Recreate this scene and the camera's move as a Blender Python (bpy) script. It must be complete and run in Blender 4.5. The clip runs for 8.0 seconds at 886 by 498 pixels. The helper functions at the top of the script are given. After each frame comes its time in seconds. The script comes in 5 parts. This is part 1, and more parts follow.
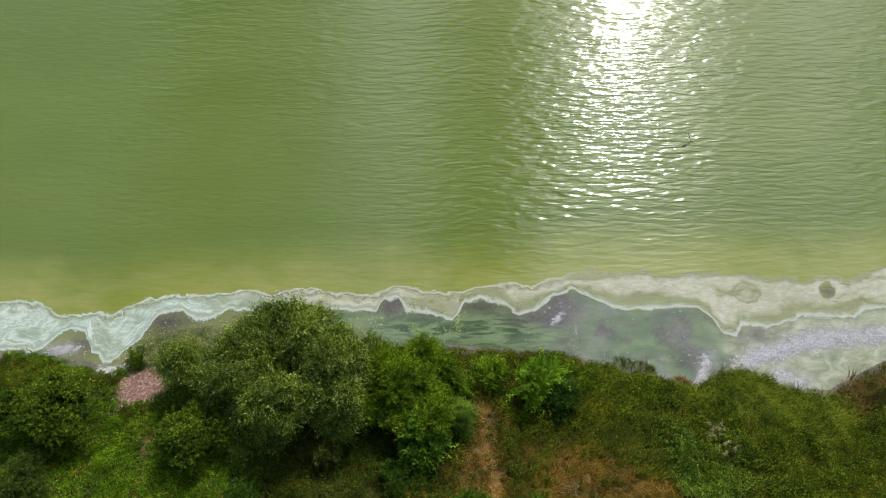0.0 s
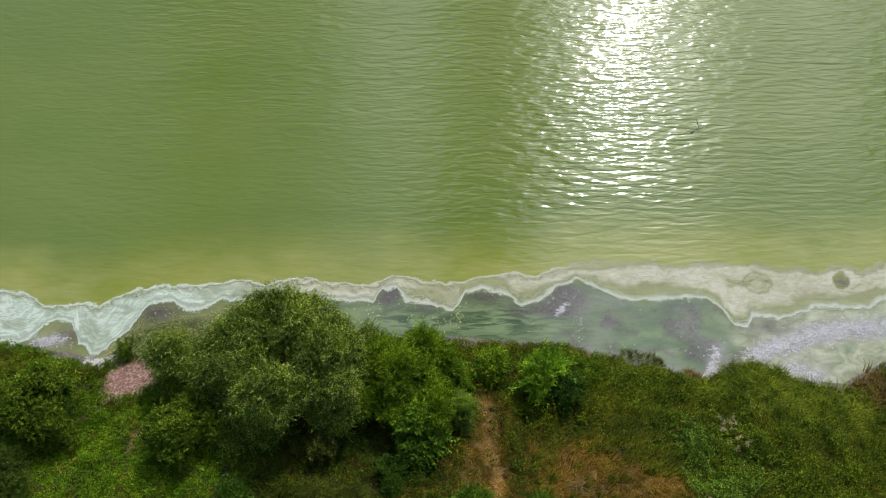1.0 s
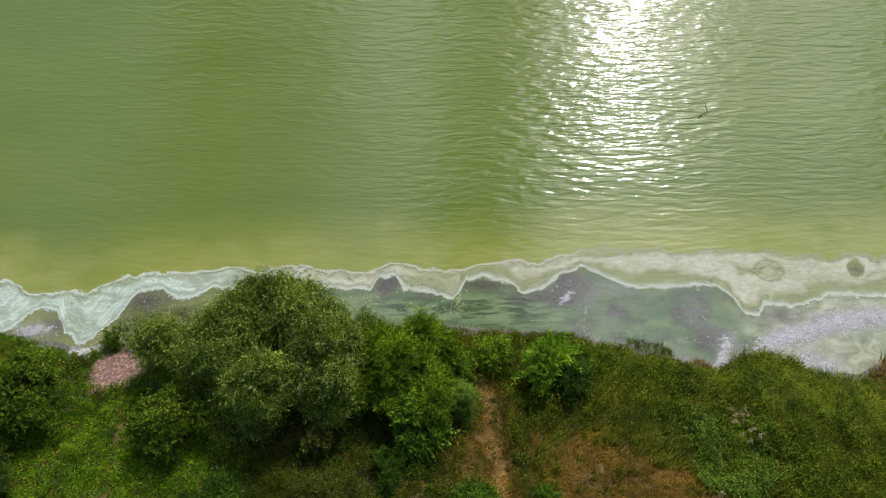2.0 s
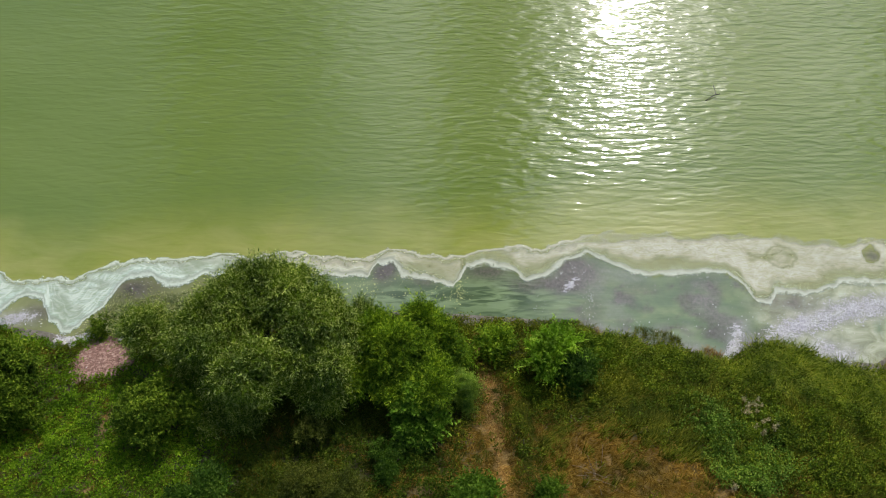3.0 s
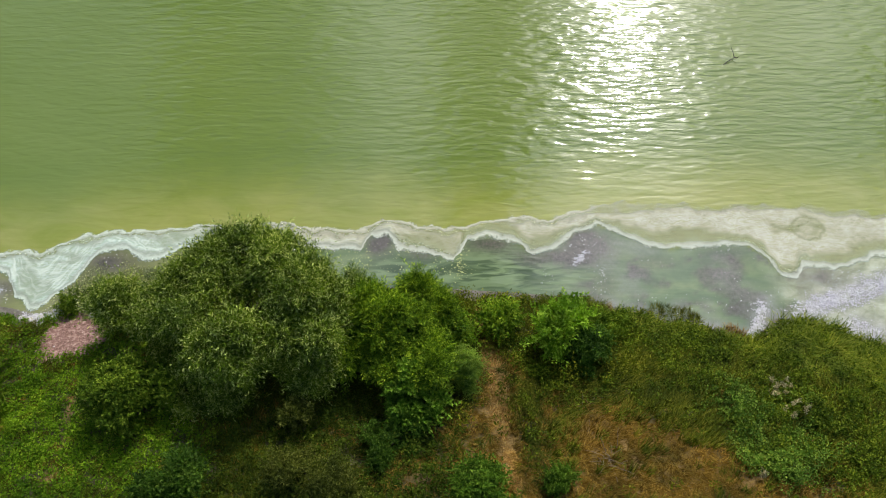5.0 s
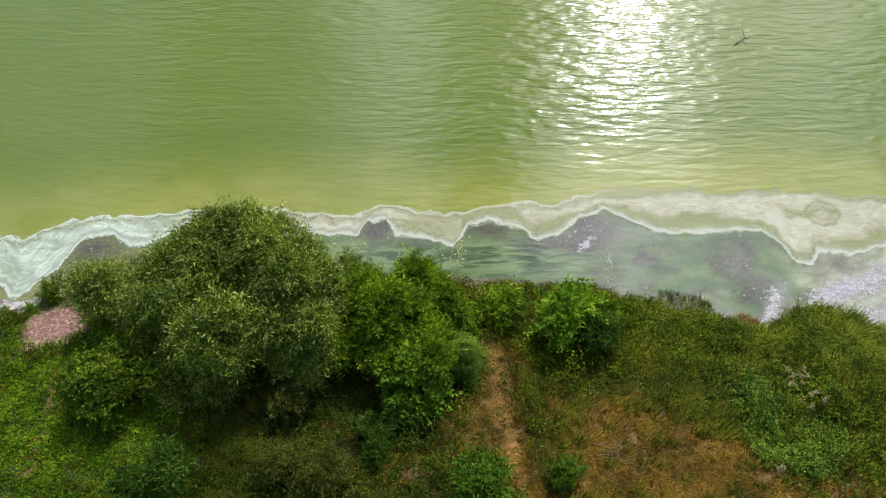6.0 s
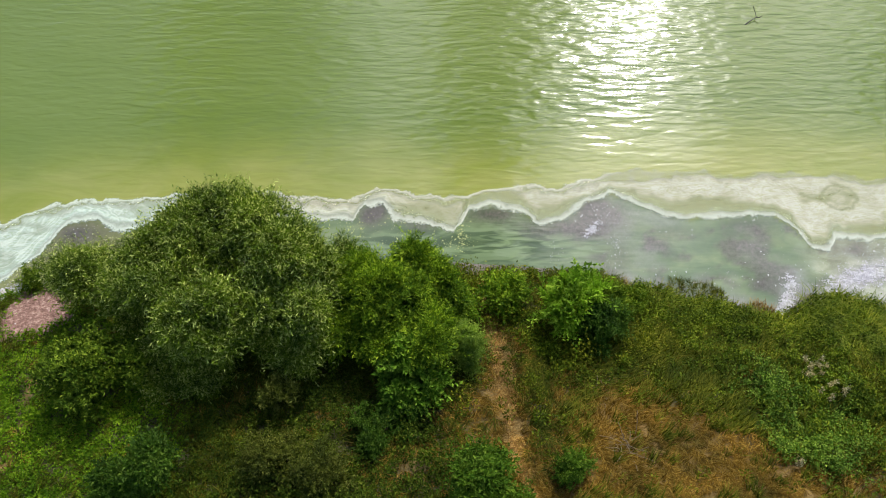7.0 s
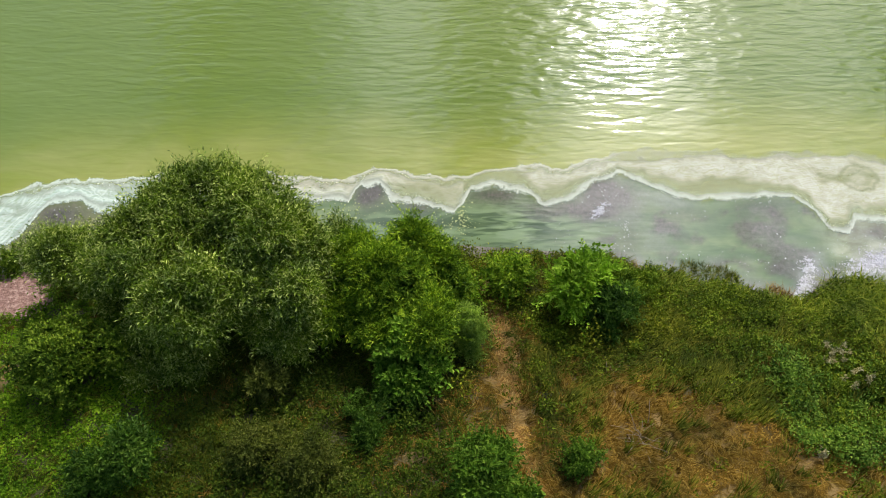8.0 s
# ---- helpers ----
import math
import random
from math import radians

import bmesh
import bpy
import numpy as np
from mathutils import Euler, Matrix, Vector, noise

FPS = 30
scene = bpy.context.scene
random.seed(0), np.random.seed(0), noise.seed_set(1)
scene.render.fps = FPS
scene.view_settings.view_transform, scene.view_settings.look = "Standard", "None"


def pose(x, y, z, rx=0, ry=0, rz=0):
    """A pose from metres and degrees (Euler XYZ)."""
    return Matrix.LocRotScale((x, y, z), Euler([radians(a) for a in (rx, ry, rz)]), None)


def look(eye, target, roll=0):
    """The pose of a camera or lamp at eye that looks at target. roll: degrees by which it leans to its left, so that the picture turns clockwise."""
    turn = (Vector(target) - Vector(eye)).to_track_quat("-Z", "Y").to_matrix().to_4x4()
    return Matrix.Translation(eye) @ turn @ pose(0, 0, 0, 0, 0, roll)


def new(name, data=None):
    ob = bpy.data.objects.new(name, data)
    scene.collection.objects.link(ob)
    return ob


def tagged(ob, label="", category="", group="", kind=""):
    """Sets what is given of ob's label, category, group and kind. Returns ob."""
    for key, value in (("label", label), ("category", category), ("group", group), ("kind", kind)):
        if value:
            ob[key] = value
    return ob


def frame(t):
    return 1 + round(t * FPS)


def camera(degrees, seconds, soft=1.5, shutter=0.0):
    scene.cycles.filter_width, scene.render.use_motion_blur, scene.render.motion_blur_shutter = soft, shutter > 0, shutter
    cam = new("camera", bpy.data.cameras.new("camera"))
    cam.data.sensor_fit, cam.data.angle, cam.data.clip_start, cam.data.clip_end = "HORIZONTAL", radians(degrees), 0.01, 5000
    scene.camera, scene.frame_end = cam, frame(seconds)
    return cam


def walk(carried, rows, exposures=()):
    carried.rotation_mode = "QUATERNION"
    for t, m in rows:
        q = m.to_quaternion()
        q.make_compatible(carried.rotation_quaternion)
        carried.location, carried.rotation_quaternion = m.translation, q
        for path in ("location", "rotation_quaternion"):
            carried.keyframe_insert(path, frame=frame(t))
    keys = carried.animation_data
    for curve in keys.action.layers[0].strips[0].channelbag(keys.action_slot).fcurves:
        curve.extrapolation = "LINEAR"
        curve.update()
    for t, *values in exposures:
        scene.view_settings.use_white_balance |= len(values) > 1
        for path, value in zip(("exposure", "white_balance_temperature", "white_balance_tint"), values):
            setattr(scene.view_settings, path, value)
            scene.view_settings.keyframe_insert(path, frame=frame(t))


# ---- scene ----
cam = camera(62.0, 8.0, 1.0)
# the drone sinks almost straight down, looking out over the lake: seconds, x, y, z, turn, pitch, roll
ROWS = [
    (0.0, -0.002, -0.006, 20.744, -0.02, -64.14, -0.13),
    (0.5, -0.006, -0.001, 20.317, -0.02, -64.08, -0.09),
    (1.0, -0.009, -0.011, 19.881, -0.03, -64.03, -0.07),
    (1.5, -0.011, -0.029, 19.440, -0.05, -63.98, -0.04),
    (3.0, -0.013, -0.097, 18.126, -0.12, -63.86, 0.03),
    (3.5, -0.012, -0.113, 17.697, -0.14, -63.82, 0.04),
    (4.0, -0.011, -0.123, 17.275, -0.17, -63.80, 0.06),
    (4.5, -0.009, -0.126, 16.858, -0.19, -63.78, 0.07),
    (6.0, 0.000, -0.096, 15.627, -0.21, -63.75, 0.08),
    (6.5, 0.004, -0.077, 15.214, -0.21, -63.75, 0.08),
    (7.0, 0.008, -0.058, 14.794, -0.19, -63.76, 0.08),
    (7.5, 0.012, -0.043, 14.360, -0.15, -63.78, 0.07),
    (8.0, 0.017, -0.036, 13.908, -0.11, -63.80, 0.05),
]
walk(cam, [(t, pose(x, y, z, 0, 0, turn) @ pose(0, 0, 0, 90 + pitch) @ pose(0, 0, 0, 0, 0, roll)) for t, x, y, z, turn, pitch, roll in ROWS],
     [(0.0, -0.35), (4.5, -0.19), (8.0, 0.07)])

# ---- world, sun ----
SUN_UP, SUN_TURN = 43.5, 18.5      # degrees above the horizon, degrees from ahead towards the right

world = bpy.data.worlds.new("world")
scene.world = world
world.use_nodes = True
wn, wl = world.node_tree.nodes, world.node_tree.links
wn.clear()
sky = wn.new("ShaderNodeTexSky")
sky.sky_type = "NISHITA"
sky.sun_disc = False
sky.sun_elevation = radians(SUN_UP)
sky.sun_rotation = radians(SUN_TURN)
sky.air_density, sky.dust_density, sky.ozone_density = 1.0, 3.2, 1.0
# thin broken cloud drawn out across the whole sky, brightest towards the sun
w_at = wn.new("ShaderNodeTexCoord")
w_cut = wn.new("ShaderNodeSeparateXYZ")
w_up = wn.new("ShaderNodeMath")
w_up.operation = "ADD"
w_up.inputs[1].default_value = 0.25
w_flat = wn.new("ShaderNodeVectorMath")
w_flat.operation = "DIVIDE"
w_join = wn.new("ShaderNodeCombineXYZ")
w_map = wn.new("ShaderNodeMapping")
w_map.inputs["Scale"].default_value = (3.311, 0.587, 0.0)
w_map.inputs["Rotation"].default_value = (0, 0, radians(0.859))
w_map.inputs["Location"].default_value = (53.459, 79.526, 0.0)
w_noise = wn.new("ShaderNodeTexNoise")
w_noise.inputs["Scale"].default_value = 1.0
w_noise.inputs["Detail"].default_value = 3.0
w_noise.inputs["Roughness"].default_value = 0.5
w_ramp = wn.new("ShaderNodeValToRGB")
w_ramp.color_ramp.elements[0].position = 0.385
w_ramp.color_ramp.elements[1].position = 0.63
w_lit = wn.new("ShaderNodeVectorMath")
w_lit.operation = "MULTIPLY_ADD"
w_lit.inputs[1].default_value = (6.6, 7.3, 8.2)
w_lit.inputs[2].default_value = (7.5, 7.7, 8.1)
w_clear = wn.new("ShaderNodeVectorMath")
w_clear.operation = "SCALE"
w_clear.inputs["Scale"].default_value = 0.75
w_mix = wn.new("ShaderNodeMix")
w_mix.data_type = "RGBA"
w_back = wn.new("ShaderNodeBackground")
w_back.inputs["Strength"].default_value = 0.048
w_out = wn.new("ShaderNodeOutputWorld")
wl.new(w_at.outputs["Generated"], w_cut.inputs[0])
wl.new(w_cut.outputs["Z"], w_up.inputs[0])
for axis in range(3):
    wl.new(w_up.outputs[0], w_join.inputs[axis])
wl.new(w_at.outputs["Generated"], w_flat.inputs[0])
wl.new(w_join.outputs[0], w_flat.inputs[1])
wl.new(w_flat.outputs[0], w_map.inputs["Vector"])
wl.new(w_map.outputs["Vector"], w_noise.inputs["Vector"])
wl.new(w_noise.outputs["Fac"], w_ramp.inputs["Fac"])
wl.new(sky.outputs["Color"], w_lit.inputs[0])
wl.new(w_ramp.outputs["Color"], w_mix.inputs[0])
wl.new(sky.outputs["Color"], w_clear.inputs[0])
wl.new(w_clear.outputs[0], w_mix.inputs[6])
wl.new(w_lit.outputs[0], w_mix.inputs[7])
wl.new(w_mix.outputs[2], w_back.inputs["Color"])
wl.new(w_back.outputs["Background"], w_out.inputs["Surface"])

sun = new("sun", bpy.data.lights.new("sun", "SUN"))
sun.data.energy, sun.data.angle, sun.data.color = 4.6, radians(2.0), (1.0, 0.94, 0.91)
sun.matrix_world = look((0, 0, 30), (-math.sin(radians(SUN_TURN)) * math.cos(radians(SUN_UP)), -math.cos(radians(SUN_TURN)) * math.cos(radians(SUN_UP)), 30 - math.sin(radians(SUN_UP))))

# ---- plan of the place (metres) ----
rng = np.random.default_rng(7)


def lattice(ix, iy, seed):
    h = (ix.astype(np.int64) * 374761393 + iy.astype(np.int64) * 668265263 + seed * 144269504) & 0xFFFFFFFF
    h = ((h ^ (h >> 13)) * 1274126177) & 0xFFFFFFFF
    return ((h ^ (h >> 16)) & 0xFFFFFF) / float(0x1000000)


def vnoise(x, y, seed=0):
    """Smooth noise of a plan, 0 to 1, one cell a unit."""
    ix, iy = np.floor(x), np.floor(y)
    fx, fy = x - ix, y - iy
    fx, fy = fx * fx * (3 - 2 * fx), fy * fy * (3 - 2 * fy)
    a, b = lattice(ix, iy, seed), lattice(ix + 1, iy, seed)
    c, d = lattice(ix, iy + 1, seed), lattice(ix + 1, iy + 1, seed)
    return (a * (1 - fx) + b * fx) * (1 - fy) + (c * (1 - fx) + d * fx) * fy


def fbm(x, y, seed=0, octaves=4):
    total, size, top = 0.0, 1.0, 0.0
    for k in range(octaves):
        total = total + size * vnoise(x * 2 ** k + 17.3 * k, y * 2 ** k - 9.1 * k, seed + k)
        top += size
        size *= 0.55
    return total / top


def step(a, b, x):
    s = np.clip((x - a) / (b - a), 0, 1)
    return s * s * (3 - 2 * s)


def blob(x, y, cx, cy, rx, ry):
    return np.exp(-((x - cx) / rx) ** 2 - ((y - cy) / ry) ** 2)


def line(points):
    xs, ys = zip(*points)
    return lambda v: np.interp(v, xs, ys)


# where the bank meets the water
shore = line([(-1500, 6.6), (-13, 6.6), (-10.3, 6.2), (-9.4, 5.95), (-8.2, 6.15), (-6.5, 6.5), (-4, 6.8), (0, 6.7), (3.3, 6.45), (4.3, 6.15), (5.5, 5.75), (6.6, 5.6),
              (7.35, 5.45), (7.9, 5.9), (8.8, 5.9), (9.6, 5.45), (11.0, 5.3), (11.6, 5.6), (12.9, 6.2), (16, 6.6), (1500, 6.6)])
# the foam band: its edge towards the lake, and its edge towards the bank
foam_out = line([(-17, 8.3), (-13.4, 8.29), (-12.3, 8.19), (-11.9, 8.06), (-11.55, 7.76), (-10.7, 7.88), (-9.86, 7.87), (-9.24, 8.24), (-8.2, 8.42), (-7.0, 8.48),
                 (-6.1, 8.69), (-5.4, 8.54), (-4.3, 8.69), (-3.6, 8.53), (-2.1, 8.47), (-1.56, 8.8), (-1.0, 8.71), (0.0, 8.46), (0.7, 8.65), (3.14, 8.87),
                 (3.74, 9.14), (4.9, 9.23), (6.3, 9.24), (7.24, 9.15), (9.4, 9.17), (10.3, 9.06), (11.2, 8.9), (11.8, 9.06), (12.4, 8.87), (13.7, 9.4), (17, 9.5)])
foam_in = line([(-17, 6.9), (-13, 6.81), (-12.0, 6.75), (-11.5, 7.1), (-11.1, 7.46), (-10.5, 7.33), (-10.26, 6.75), (-9.91, 6.4), (-9.6, 6.51), (-8.95, 7.21),
                (-8.68, 7.63), (-8.39, 7.93), (-7.83, 7.99), (-7.45, 7.75), (-6.9, 7.74), (-6.46, 8.05), (-5.4, 8.04), (-2.34, 8.04), (-2.0, 7.95), (-1.78, 8.4),
                (-1.35, 8.42), (-1.02, 8.03), (-0.5, 7.97), (0.0, 7.8), (0.3, 7.72), (0.62, 8.25), (1.15, 8.33), (1.89, 8.21), (2.17, 7.9),
                (2.74, 8.02), (3.46, 8.45), (3.94, 8.67), (4.6, 8.32), (5.71, 7.95), (6.42, 8.11), (7.56, 8.13), (7.97, 7.82), (8.34, 7.28), (8.62, 7.28),
                (8.84, 7.58), (9.95, 7.46), (10.59, 7.82), (12.27, 7.69), (12.69, 7.99), (17, 8.1)])
path_x = line([(-20, 2.6), (0.5, 1.85), (1.6, 1.6), (2.7, 1.3), (3.5, 1.18), (4.6, 1.2), (5.5, 0.95), (6.4, 0.8)])          # the trodden path, x by y
path_left = line([(-20, -7.6), (1.0, -7.8), (3.2, -7.85), (4.3, -7.95), (5.2, -8.4)])


def height(x, y):
    """The ground, and the lake's bed."""
    d = shore(x) - y
    up = np.where(d > 0, 0.05 + 0.34 * np.clip(d, 0, 5.0), np.maximum(0.05 + 0.22 * d, -1.2))
    up = up + np.where(d > 5.0, 0.05 * np.clip(d - 5.0, 0, 12), 0)
    rough = (fbm(x * 0.9, y * 0.9, 3) - 0.5) * 0.3 + (fbm(x * 4, y * 4, 5) - 0.5) * 0.07
    return up + rough * step(0.1, 1.2, d) * step(60, 20, np.abs(x))


def dryness(x, y):
    """How far the growth is dried and trodden, 0 to 1."""
    trail = np.exp(-((x - path_x(y)) / np.interp(y, [1, 3, 4.6, 5.4, 6.4], [0.30, 0.34, 0.36, 0.22, 0.16])) ** 2)
    d = 1.0 * trail + 0.3 * blob(x, y, 4.4, 2.7, 1.8, 0.7) + 0.62 * blob(x, y, 3.0, 1.9, 2.9, 1.1) + 0.7 * blob(x, y, 3.3, 3.3, 1.3, 0.6) + 0.45 * blob(x, y, -0.3, 2.4, 1.3, 0.7) + 0.35 * blob(x, y, 0.4, 3.2, 0.6, 0.8)
    d = d + 0.8 * blob(x, y, 6.0, 1.7, 2.8, 0.75) + 0.4 * blob(x, y, -10.8, 5.3, 1.3, 0.5) + 0.6 * np.exp(-((x - path_left(y) + 0.3 * (fbm(x * 1.5, y * 1.5, 27) - 0.5)) / 0.15) ** 2) * step(5.3, 4.6, y)
    return np.clip(d + 0.8 * (fbm(x * 1.3, y * 1.3, 21) - 0.5), 0, 1)


def nettle_zone(x, y):
    return np.clip(1.2 * np.maximum(blob(x, y, 6.9, 3.1, 0.95, 0.85), 0.9 * blob(x, y, 6.6, 3.9, 1.0, 0.5)) + 0.5 * (fbm(x * 1.3, y * 1.3, 31) - 0.5), 0, 1)


# ---- materials ----
def net(name):
    m = bpy.data.materials.new(name)
    m.use_nodes = True
    m.node_tree.nodes.clear()
    return m, m.node_tree.nodes, m.node_tree.links


def put(links, socket, value):
    if isinstance(value, bpy.types.NodeSocket):
        links.new(value, socket)
    else:
        socket.default_value = value


def n_noise(nodes, links, vector, scale, detail=4.0, rough=0.55, twist=0.0):
    n = nodes.new("ShaderNodeTexNoise")
    links.new(vector, n.inputs["Vector"])
    n.inputs["Scale"].default_value, n.inputs["Detail"].default_value = scale, detail
    n.inputs["Roughness"].default_value, n.inputs["Distortion"].default_value = rough, twist
    return n.outputs["Fac"]


def n_ramp(nodes, links, fac, stops):
    n = nodes.new("ShaderNodeValToRGB")
    links.new(fac, n.inputs["Fac"])
    e = n.color_ramp.elements
    while len(e) < len(stops):
        e.new(0.5)
    for k, (at, colour) in enumerate(stops):
        e[k].position = at
        e[k].color = (*colour, 1.0) if not isinstance(colour, float) else (colour, colour, colour, 1.0)
    return n.outputs["Color"]


def n_mix(nodes, links, fac, a, b):
    n = nodes.new("ShaderNodeMix")
    n.data_type = "RGBA"
    put(links, n.inputs[0], fac)
    put(links, n.inputs[6], a if isinstance(a, bpy.types.NodeSocket) else (*a, 1.0))
    put(links, n.inputs[7], b if isinstance(b, bpy.types.NodeSocket) else (*b, 1.0))
    return n.outputs[2]


def n_math(nodes, links, op, a, b=0.0, clamp=False):
    n = nodes.new("ShaderNodeMath")
    n.operation = op
    n.use_clamp = clamp
    put(links, n.inputs[0], a)
    put(links, n.inputs[1], b)
    return n.outputs[0]


def n_place(nodes, links, scale=(1, 1, 1), turn=0.0):
    at = nodes.new("ShaderNodeNewGeometry")
    m = nodes.new("ShaderNodeMapping")
    m.inputs["Scale"].default_value = scale
    m.inputs["Rotation"].default_value = (0, 0, radians(turn))
    links.new(at.outputs["Position"], m.inputs["Vector"])
    return m.outputs["Vector"]


def n_field(nodes, name):
    n = nodes.new("ShaderNodeAttribute")
    n.attribute_name = name
    return n.outputs["Fac"]


def n_bump(nodes, links, height_socket, distance, strength=1.0, normal=None):
    n = nodes.new("ShaderNodeBump")
    n.inputs["Strength"].default_value, n.inputs["Distance"].default_value = strength, distance
    put(links, n.inputs["Height"], height_socket)
    if normal is not None:
        links.new(normal, n.inputs["Normal"])
    return n.outputs["Normal"]


def n_surface(nodes, links, colour, rough, normal=None, gloss=0.5, ior=1.45):
    n = nodes.new("ShaderNodeBsdfPrincipled")
    put(links, n.inputs["Base Color"], colour if isinstance(colour, bpy.types.NodeSocket) else (*colour, 1.0))
    put(links, n.inputs["Roughness"], rough)
    n.inputs["IOR"].default_value = ior
    n.inputs["Specular IOR Level"].default_value = gloss
    if normal is not None:
        links.new(normal, n.inputs["Normal"])
    return n.outputs["BSDF"]


def n_end(nodes, links, shader):
    links.new(shader, nodes.new("ShaderNodeOutputMaterial").inputs["Surface"])


def leaf_material(name, dark, middle, light, through_light=0.35, rough=0.5, gloss=0.35):
    """Leaves: every leaf its own shade, in drifts over the plant, with light coming through."""
    m, nodes, links = net(name)
    geo = nodes.new("ShaderNodeNewGeometry")
    own = n_ramp(nodes, links, geo.outputs["Random Per Island"], [(0.0, dark), (0.6, middle), (1.0, light)])
    drift = n_noise(nodes, links, geo.outputs["Position"], 1.3, 4.0, 0.75)
    drift = n_ramp(nodes, links, drift, [(0.34, (0.44, 0.52, 0.5)), (0.66, (1.54, 1.42, 1.15))])
    mul = nodes.new("ShaderNodeMix")
    mul.data_type, mul.blend_type = "RGBA", "MULTIPLY"
    mul.inputs[0].default_value = 1.0
    links.new(own, mul.inputs[6])
    links.new(drift, mul.inputs[7])
    face = n_surface(nodes, links, mul.outputs[2], rough, gloss=gloss * 0.55)
    back = nodes.new("ShaderNodeBsdfTranslucent")
    links.new(mul.outputs[2], back.inputs["Color"])
    both = nodes.new("ShaderNodeMixShader")
    both.inputs[0].default_value = through_light
    links.new(face, both.inputs[1])
    links.new(back.outputs[0], both.inputs[2])
    n_end(nodes, links, both.outputs[0])
    return m


def plain_material(name, a, b, scale, rough, relief=0.0):
    m, nodes, links = net(name)
    at = n_place(nodes, links)
    fine = n_noise(nodes, links, at, scale, 6.0)
    wide = n_noise(nodes, links, at, scale * 0.13, 3.0)
    both = n_math(nodes, links, "ADD", n_math(nodes, links, "MULTIPLY", fine, 0.6), n_math(nodes, links, "MULTIPLY", wide, 0.4))
    colour = n_ramp(nodes, links, both, [(0.3, a), (0.7, b)])
    n_end(nodes, links, n_surface(nodes, links, colour, rough, n_bump(nodes, links, fine, relief) if relief else None, gloss=0.3))
    return m


LEAF_WILLOW = leaf_material("willow_leaf", (0.036, 0.074, 0.004), (0.130, 0.205, 0.013), (0.42, 0.49, 0.15), 0.28, 0.5, 0.2)
LEAF_BRIGHT = leaf_material("bright_leaf", (0.048, 0.115, 0.005), (0.121, 0.218, 0.009), (0.259, 0.356, 0.028), 0.36, 0.55, 0.18)
LEAF_TREE = leaf_material("tree_leaf", (0.0428, 0.0956, 0.0044), (0.1164, 0.2122, 0.0099), (0.2792, 0.3906, 0.0242), 0.28, 0.55, 0.15)
LEAF_COOL = leaf_material("cool_shrub_leaf", (0.0272, 0.0731, 0.0046), (0.063, 0.1289, 0.0093), (0.1218, 0.1984, 0.0225), 0.3, 0.6, 0.12)
LEAF_FRONT = leaf_material("bluish_shrub_leaf", (0.0408, 0.1096, 0.0069), (0.0945, 0.1933, 0.0139), (0.1827, 0.2976, 0.0338), 0.3, 0.6, 0.12)
STRAW = leaf_material("trodden_straw", (0.1401, 0.0756, 0.0207), (0.2592, 0.1535, 0.0466), (0.4252, 0.2904, 0.1088), 0.2, 0.75, 0.1)
LEAF_RANK = leaf_material("rank_weed_leaf", (0.0286, 0.0556, 0.0029), (0.0731, 0.1164, 0.0059), (0.1669, 0.214, 0.0184), 0.26, 0.6, 0.12)
# weeds under the trees: the trees' shade is put into this darker leaf colour
LEAF_SHADED = leaf_material("shade_darkened_weed_leaf", (0.019, 0.0381, 0.0027), (0.0408, 0.0694, 0.0054), (0.085, 0.119, 0.0136), 0.28, 0.6, 0.1)
LEAF_DARK = leaf_material("dark_leaf", (0.020, 0.055, 0.004), (0.043, 0.098, 0.008), (0.088, 0.153, 0.022), 0.38, 0.55, 0.18)
LEAF_BLUE = leaf_material("feathery_leaf", (0.0330, 0.0655, 0.0060), (0.0686, 0.1184, 0.0144), (0.1162, 0.1688, 0.0312), 0.40, 0.55, 0.18)
LEAF_FRESH = leaf_material("fresh_shrub_leaf", (0.085, 0.185, 0.008), (0.190, 0.350, 0.020), (0.34, 0.50, 0.060), 0.5, 0.55, 0.18)
LEAF_FEATHER = leaf_material("soft_feathery_leaf", (0.095, 0.175, 0.030), (0.185, 0.295, 0.036), (0.29, 0.40, 0.075), 0.5, 0.6, 0.08)
LEAF_BANK = leaf_material("bank_weed_leaf", (0.0339, 0.051, 0.002), (0.0753, 0.1004, 0.0048), (0.173, 0.1852, 0.0151), 0.26, 0.6, 0.1)
LEAF_OLIVE = leaf_material("olive_shrub_leaf", (0.0293, 0.043, 0.0048), (0.0669, 0.0861, 0.0108), (0.1339, 0.1537, 0.033), 0.28, 0.6, 0.12)
LEAF_PALE = leaf_material("pale_weed_leaf", (0.15, 0.19, 0.05), (0.26, 0.30, 0.11), (0.50, 0.53, 0.33), 0.3, 0.6, 0.2)
LEAF_GROUND = leaf_material("ground_leaf", (0.045, 0.1059, 0.0039), (0.1029, 0.2068, 0.0074), (0.1757, 0.269, 0.0169), 0.32, 0.6, 0.12)
LEAF_NETTLE = leaf_material("nettle_leaf", (0.0309, 0.0676, 0.0037), (0.0764, 0.1352, 0.0074), (0.1777, 0.2483, 0.0248), 0.28, 0.6, 0.15)
LEAF_PATCH = leaf_material("fresh_nettle_leaf", (0.0348, 0.0826, 0.0071), (0.0845, 0.1579, 0.0143), (0.1836, 0.2662, 0.0402), 0.28, 0.6, 0.15)
GRASS = leaf_material("grass_blade", (0.0258, 0.0387, 0.0023), (0.0554, 0.0691, 0.0046), (0.1079, 0.1094, 0.0145), 0.28, 0.6, 0.12)
